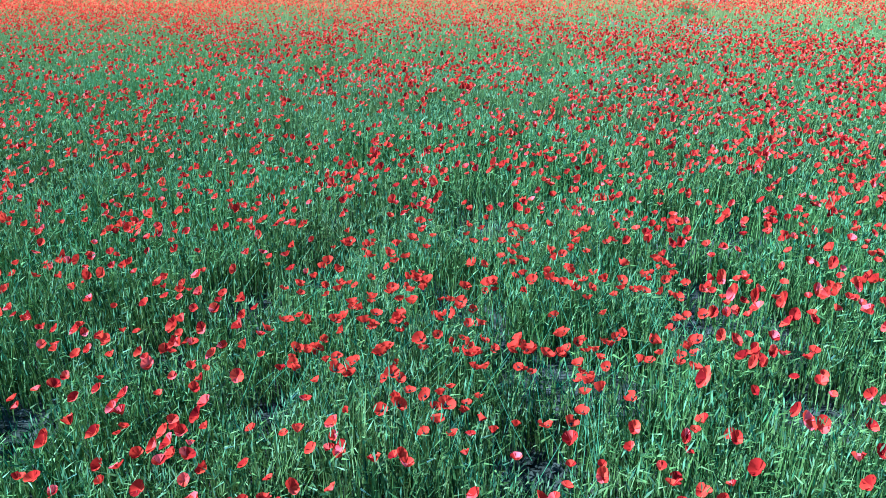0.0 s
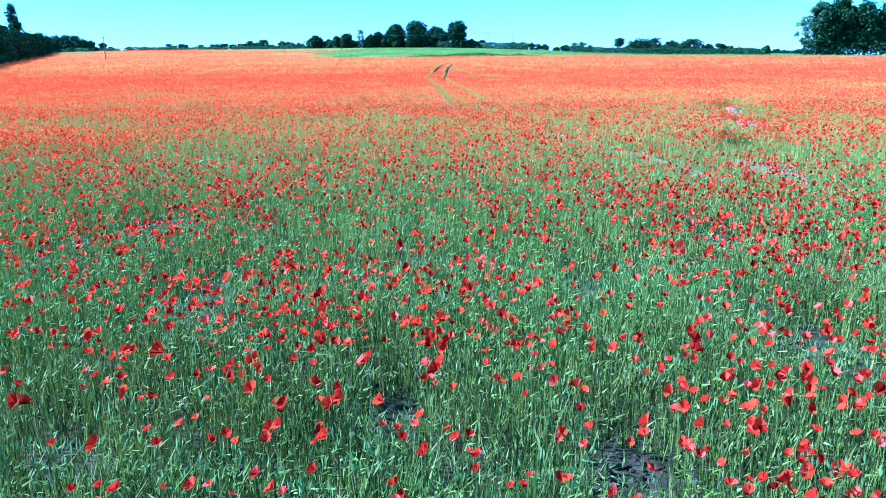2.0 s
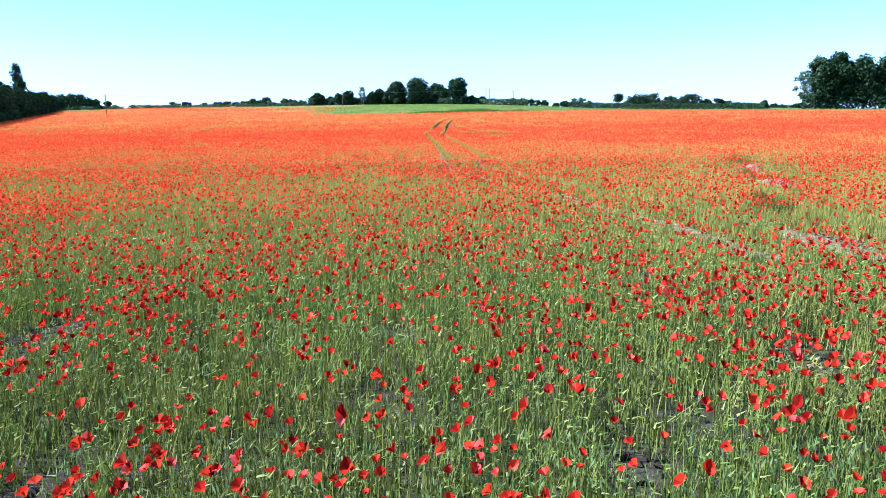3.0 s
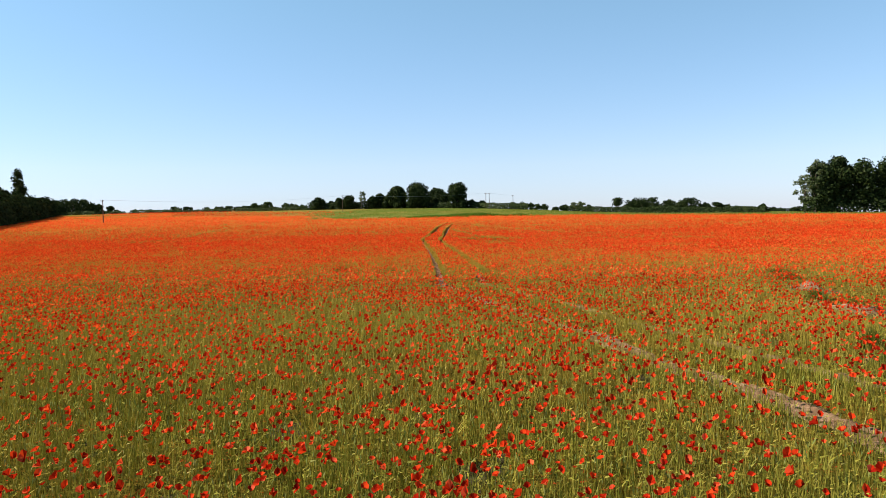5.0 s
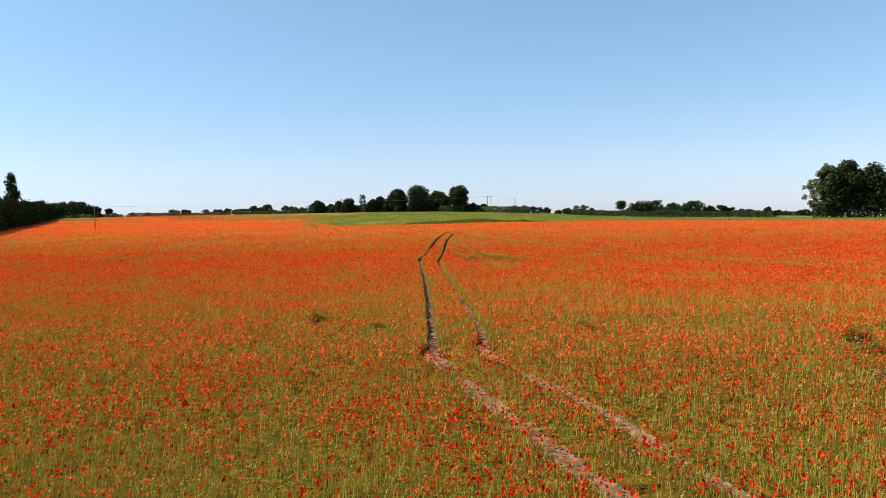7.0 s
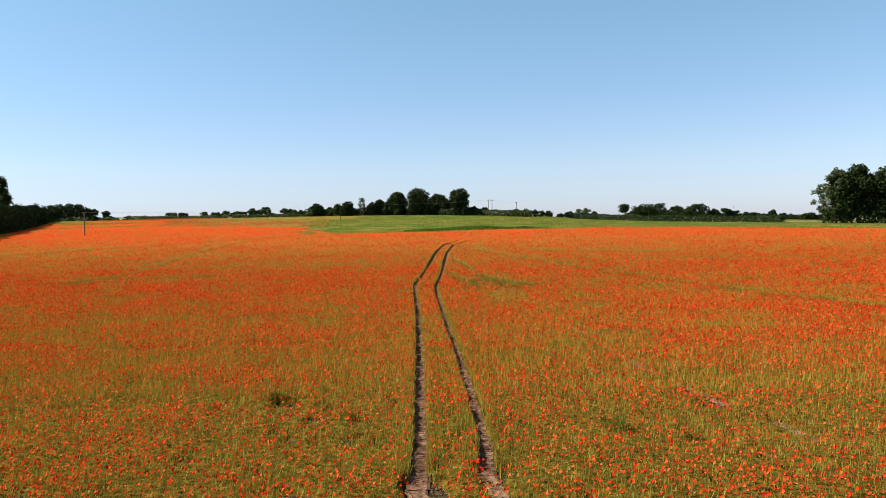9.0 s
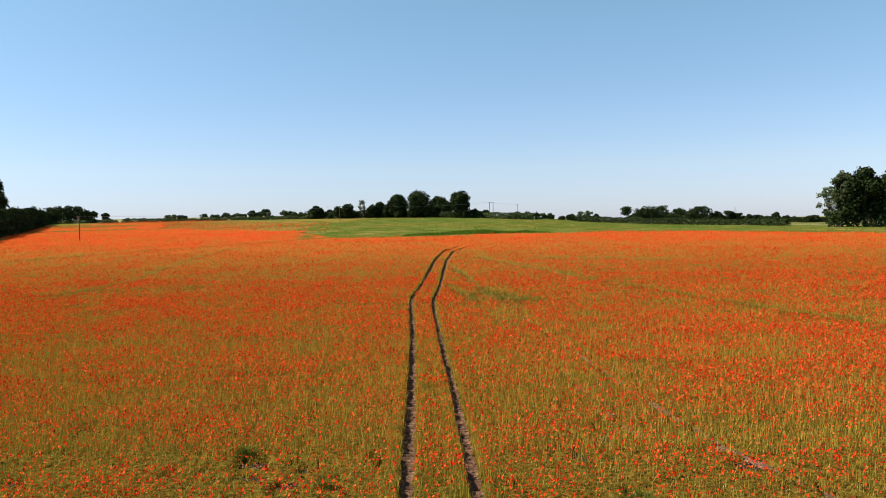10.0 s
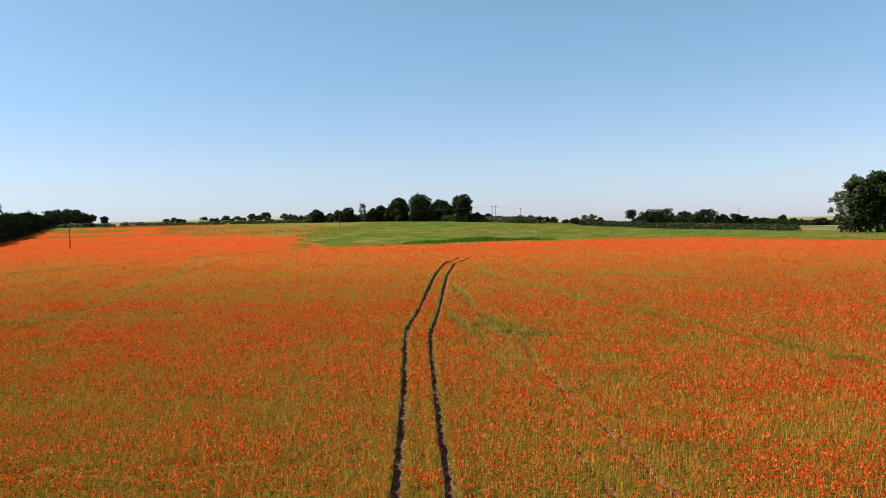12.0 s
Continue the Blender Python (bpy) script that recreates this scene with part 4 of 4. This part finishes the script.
for n, (x, y, h, w) in enumerate([(-185, 617, 5.2, 8), (-180, 619, 4.2, 8), (-174, 617, 6.2, 8), (-157, 607, 5.0, 7), (-151, 607, 4.8, 8), (-142, 597, 3.4, 10), (-290, 720, 3, 7), (-262, 720, 3.4, 9), (-240, 715, 3.6, 9), (-228, 710, 3, 7), (-215, 710, 3, 9)]):
    tree(x, y, h, w, "small distant tree on the pale ridge", 260 + n, 0.08, 420, 0.6, LEAF_MID, group="ridge trees")

# The low hedge at the back of the meadow, in runs with gaps.
hedge([(-284, 508), (-236, 502)], 1.9, 4.0, 34, 0.45, "low scrubby green hedge at the back of the field", 70)
hedge([(-232, 502), (-198, 499), (-162, 496)], 1.8, 3.6, 34, 0.45, "low scrubby green hedge at the back of the field", 71, wave=0.5)
hedge([(-160, 496), (-126, 493), (-104, 494)], 1.9, 3.6, 34, 0.45, "low scrubby green hedge at the back of the meadow", 72, wave=0.5)
for n, (x, y, h, w) in enumerate([(-268, 505, 2.8, 6), (-252, 503, 3.0, 8), (-242, 505, 2.6, 6), (-206, 512, 4.0, 9), (-198, 512, 3.8, 9), (-220, 506, 2.4, 5), (-188, 545, 3.4, 10), (-179, 545, 3.6, 11), (-168, 540, 3.4, 10), (-148, 500, 2.4, 7), (-136, 500, 2.4, 9), (-122, 497, 2.6, 8), (-230, 505, 2.6, 5)]):
    tree(x, y, h, w, "round bush standing in the low hedge", 280 + n, 0.04, 420, 0.5, LEAF_DARK if n % 3 else LEAF_MID, group="hedge bushes", name="bush")

# The clump of trees in the middle distance.
hedge([(-112, 492), (-84, 484), (-58, 486)], 4.2, 6.0, 90, 0.45, "dense dark scrub under the clump of trees", 75, LEAF_DARK)
hedge([(-60, 484), (-36, 474), (-24, 462), (-8, 452)], 3.2, 5.0, 80, 0.45, "dense dark scrub under the clump of trees", 76, LEAF_DARK)
hedge([(-8, 452), (8, 440), (22, 438)], 3.3, 4.0, 60, 0.42, "clipped dark green field hedge behind the meadow", 77, wave=0.25)
for n, (x, y, h, w, kind) in enumerate([(-105, 487, 7.6, 8.6, 0), (-97, 490, 5.2, 7, 0), (-90, 482, 7.0, 8, 0), (-83, 478, 8.5, 9, 0), (-77, 482, 11.0, 7.5, 2), (-70, 482, 7.6, 7, 0), (-66, 484, 9.4, 6, 0), (-61, 482, 7.6, 7, 0),
                                        (-54, 477, 13.0, 11.2, 1), (-41, 469, 15.0, 13.0, 1), (-31, 482, 12.0, 12.0, 1), (-25, 470, 9.0, 8, 0), (-17, 451, 14.9, 10.6, 1), (-9, 457, 4.8, 6, 0), (-3, 452, 4.4, 7, 0)]):
    tree(x, y, h, w, ("rounded dark green tree in the clump", "big full-crowned oak in the clump", "thin airy grey-green tree in the clump")[kind], 300 + n, (0.0, 0.02, 0.25)[kind],
         (1300, 4200, 520)[kind], (0.5, 0.5, 0.36)[kind], (LEAF_DARK, LEAF_DARK, LEAF_GREY)[kind], ("round", "round", "airy")[kind], group="clump of trees behind the meadow")
for n, (x, y, h, w) in enumerate([(14, 447, 3.8, 6), (19, 447, 4.2, 6), (24, 446, 3.8, 6), (29, 467, 3.4, 5), (33, 467, 3.6, 5), (41, 477, 2.2, 3), (39, 470, 1.8, 3)]):
    tree(x, y, h, w, "low rounded bush by a gap in the hedge", 330 + n, 0.04, 380, 0.45, LEAF_MID, group="hedge bushes", name="bush")

# The hedge towards the big trees, and the trees behind it.
hedge([(43, 428), (60, 408), (70, 390)], 2.8, 3.6, 60, 0.4, "clipped field hedge behind the meadow", 80, LEAF_DARK, wave=0.3)
hedge([(70, 390), (78, 372), (96, 352)], 2.5, 3.4, 60, 0.38, "clipped field hedge behind the meadow", 81, LEAF_DARK, wave=0.2)
hedge([(96, 352), (104, 336), (109, 322)], 2.4, 3.2, 60, 0.36, "clipped field hedge ending at a gap", 82, LEAF_DARK, wave=0.2)
for n, (x, y, h, w, kind) in enumerate([(50, 467, 5.0, 6, 2), (54, 465, 6.4, 7, 2), (44, 462, 3.6, 6, 0), (58, 470, 3.8, 6, 0), (77, 477, 7.8, 6.0, 1), (91, 507, 8.0, 9, 0), (97, 507, 9.0, 11, 0), (106, 517, 9.0, 11, 0), (116, 517, 7.2, 10.6, 0),
                                        (122, 507, 7.6, 8, 0), (127, 507, 8.6, 11, 0), (136, 507, 5.6, 9, 0), (143, 507, 5.8, 10, 0), (151, 517, 5.0, 10, 0), (159, 517, 4.4, 10, 0), (167, 530, 4.2, 10, 0), (175, 537, 4.0, 10, 0), (182, 537, 6.4, 3.7, 0), (189, 537, 4.4, 11, 0), (197, 517, 4.6, 11, 0), (205, 510, 4.6, 11, 0), (214, 510, 4.6, 11, 0)]):
    tree(x, y, h, w * (1.3 if y > 500 else 1.0), ("rounded dark tree behind the field hedge", "flat-topped tree on a bare stem by the hedge", "airy grey-green tree behind the hedge")[kind], 350 + n, (0.0, 0.5, 0.1)[kind], (900, 420, 620)[kind],
         0.48, (LEAF_DARK, LEAF_DARK, LEAF_GREY)[kind], ("round", "round", "airy")[kind], group="trees behind the field hedge")

hedge([(84, 512), (120, 512), (150, 522), (222, 520)], 3.2, 5.0, 45, 0.5, "distant belt of dark bushes under the far trees", 83, LEAF_DARK, 0.3)

# The tall group at the +x edge of the field.
for n, (x, y, h, w, kind) in enumerate([(114.5, 300, 14.5, 9, 1), (120, 298, 18.6, 10, 0), (126, 299, 20.4, 11, 0), (134, 297, 19.0, 11, 0), (143, 296, 19.8, 13, 0), (153, 293, 18.5, 13, 0), (163, 290, 19, 14, 0), (130, 308, 18, 12, 0), (148, 306, 18, 13, 0), (175, 286, 18, 14, 0)]):
    tree(x, y, h, w, ("tall dense dark green tree in the field-side group", "airy tree with bare grey limbs at the end of the group")[kind], 400 + n, (0.06, 0.16)[kind], (4200, 1500)[kind], (0.42, 0.34)[kind],
         (LEAF_DARK, LEAF_GREY)[kind], ("round", "airy")[kind], (60, 40)[kind], group="tall group by the field")
tree(117, 297, 19.4, 7.5, "tall airy tree with bare grey limbs in the group", 420, 0.35, 1500, 0.34, LEAF_GREY, "airy", 34, group="tall group by the field")
hedge([(113, 298), (130, 295), (150, 291), (178, 284)], 4.5, 6.0, 60, 0.42, "dark undergrowth at the foot of the tall trees", 85, LEAF_DARK, 0.3)

# ---------------------------------------------------------------- meadow grass
n = 45000
mx2, my2 = rng.uniform(-170, 180, n), rng.uniform(205, 500, n)
keep = ~in_field(mx2, my2) & (rng.random(n) < np.clip(1.6 * rough(mx2, my2, 9.0, 60), 0, 1) * np.where(mx2 < -72, 0.45, 1.0))
mx2, my2 = mx2[keep], my2[keep]
tagged(new("meadow_grass", mesh_of("meadow_grass", *blades(mx2, my2, 0.32 * rng.uniform(0.5, 1.2, len(mx2)), 0.25 * rng.uniform(0.5, 1.3, len(mx2)), 0.3, 1), GRASS)),
       "uneven green meadow grass beyond the poppies", "grass", kind="stuff")
t = rng.random(9000)
wx3, wy3 = np.interp(t, [0, 0.3, 1], [-24, -10, 17]), np.interp(t, [0, 0.3, 1], [240, 246, 255]) + rng.normal(0, 2.2, 9000) * (1.3 - t)
tagged(new("tall_grass", mesh_of("tall_grass", *blades(wx3, wy3, 1.1 * rng.uniform(0.5, 1.1, 9000) * (0.3 + lump(wx3, wy3, 4, 4)) * np.sin(np.pi * np.clip(t + 0.04 * rng.normal(0, 1, 9000), 0.02, 0.98)) ** 0.6, np.full(9000, 0.25), 0.4, 1), TALL)),
       "strip of taller dark green grass at the poppies' edge", "grass", kind="stuff")


# ---------------------------------------------------------------- overhead line
def utility_pole(x, y, height, arm, label, turn=0.0, radius=0.13):
    """A tapered wooden pole with a crossarm, braces and insulators. Returns the places where the wires hang."""
    base = float(land(x, y))
    thing = new("utility_pole")
    thing.matrix_world = pose(x, y, base - 0.1, 0, 0, turn)
    v, f = tube([(0, 0, 0), (0, 0, height * 0.5), (0, 0, height + 0.1)], [radius * 1.2, radius, radius * 0.8], 10)
    part("post", mesh_of("post", v, f, POLE_WOOD, smooth=True), thing)
    bm = bmesh.new()
    bmesh.ops.create_cube(bm, size=1)
    bmesh.ops.scale(bm, vec=(arm, 0.11, 0.13), verts=bm.verts)
    bmesh.ops.bevel(bm, geom=bm.edges, offset=0.015, segments=1, affect="EDGES")
    me = bpy.data.meshes.new("crossarm")
    bm.to_mesh(me)
    bm.free()
    me.materials.append(POLE_WOOD)
    part("crossarm", me, thing).matrix_basis = pose(0, -0.15, height - 0.25)
    for side in (-1, 1):
        v, f = tube([(0, -0.15, height - 0.95), (side * arm * 0.36, -0.15, height - 0.3)], [0.025, 0.025], 5)
        part("brace", mesh_of("brace", v, f, STEEL), thing)
    hang = []
    iv, jf = tube([(0, 0, 0), (0, 0, 0.05), (0, 0, 0.07), (0, 0, 0.13), (0, 0, 0.16), (0, 0, 0.2)], [0.03, 0.03, 0.07, 0.05, 0.06, 0.01], 8)
    ins = mesh_of("insulator", iv, jf, PORCELAIN, smooth=True)
    for u in (-0.46, 0, 0.46):
        part("insulator", ins, thing).matrix_basis = pose(u * arm, -0.15, height - 0.18)
        hang.append(thing.matrix_world @ Vector((u * arm, -0.15, height + 0.03)))
    tagged(thing, label, "utility pole", "overhead line")
    return hang


def wires(a, b, sag):
    for p, q in zip(a, b):
        pts = [p.lerp(q, i / 12) - Vector((0, 0, sag * 4 * (i / 12) * (1 - i / 12))) for i in range(13)]
        v, f = tube([tuple(k - p) for k in pts], [0.010] * 13, 4)
        ob = new("overhead_wire", mesh_of("overhead_wire", v, f, STEEL))
        ob.matrix_world = Matrix.Translation(p)
        tagged(ob, "thin grey overhead wire between two poles", "wire", "overhead line")


pole_a = utility_pole(-115.5, 239.5, 7.2, 1.5, "weathered wooden utility pole standing in the poppies", -25)
pole_b = utility_pole(-69, 378, 7.9, 1.5, "weathered wooden utility pole on the green meadow", -20)
pole_c = utility_pole(-0.9, 427, 8.7, 1.9, "tall wooden pole, one of a pair behind the hedge", -40)
pole_d = utility_pole(0.9, 427, 8.7, 1.9, "tall wooden pole, one of a pair behind the hedge", -40)
pole_e = utility_pole(14, 442, 7.8, 1.3, "wooden utility pole behind the hedge", -40)
wires(pole_a, pole_b, 1.6)
wires(pole_b, pole_c, 1.2)
wires(pole_d, pole_e, 0.3)


# ---------------------------------------------------------------- far lattice pylon
def lattice_pylon(x, y, height, turn):
    """A tapering steel tower: four legs, zigzag bracing and three crossarms."""
    thing = new("lattice_pylon")
    thing.matrix_world = pose(x, y, float(land(x, y)) - 0.2, 0, 0, turn)
    base, neck = 2.6, 0.6

    def corner(k, t):
        half = base + (neck - base) * t
        return Vector((half * (1, 1, -1, -1)[k], half * (1, -1, -1, 1)[k], height * t))
    for k in range(4):
        v, f = tube([corner(k, 0), corner(k, 0.55), corner(k, 1)], [0.16, 0.13, 0.09], 5)
        part("leg", mesh_of("leg", v, f, STEEL), thing)
        for i in range(7):
            a, b = i / 7, (i + 1) / 7
            v, f = tube([corner(k, a), corner((k + 1) % 4, b)], [0.07, 0.07], 4)
            part("brace", mesh_of("brace", v, f, STEEL), thing)
    for t, reach in ((0.70, 5.0), (0.82, 6.2), (0.94, 4.4)):
        v, f = tube([(-reach, 0, height * t), (0, 0, height * t + 0.9), (reach, 0, height * t)], [0.07, 0.16, 0.07], 5)
        part("crossarm", mesh_of("crossarm", v, f, STEEL), thing)
    tagged(thing, "distant grey steel lattice pylon behind the far trees", "pylon")


lattice_pylon(558, 1836, 29.5, 30)
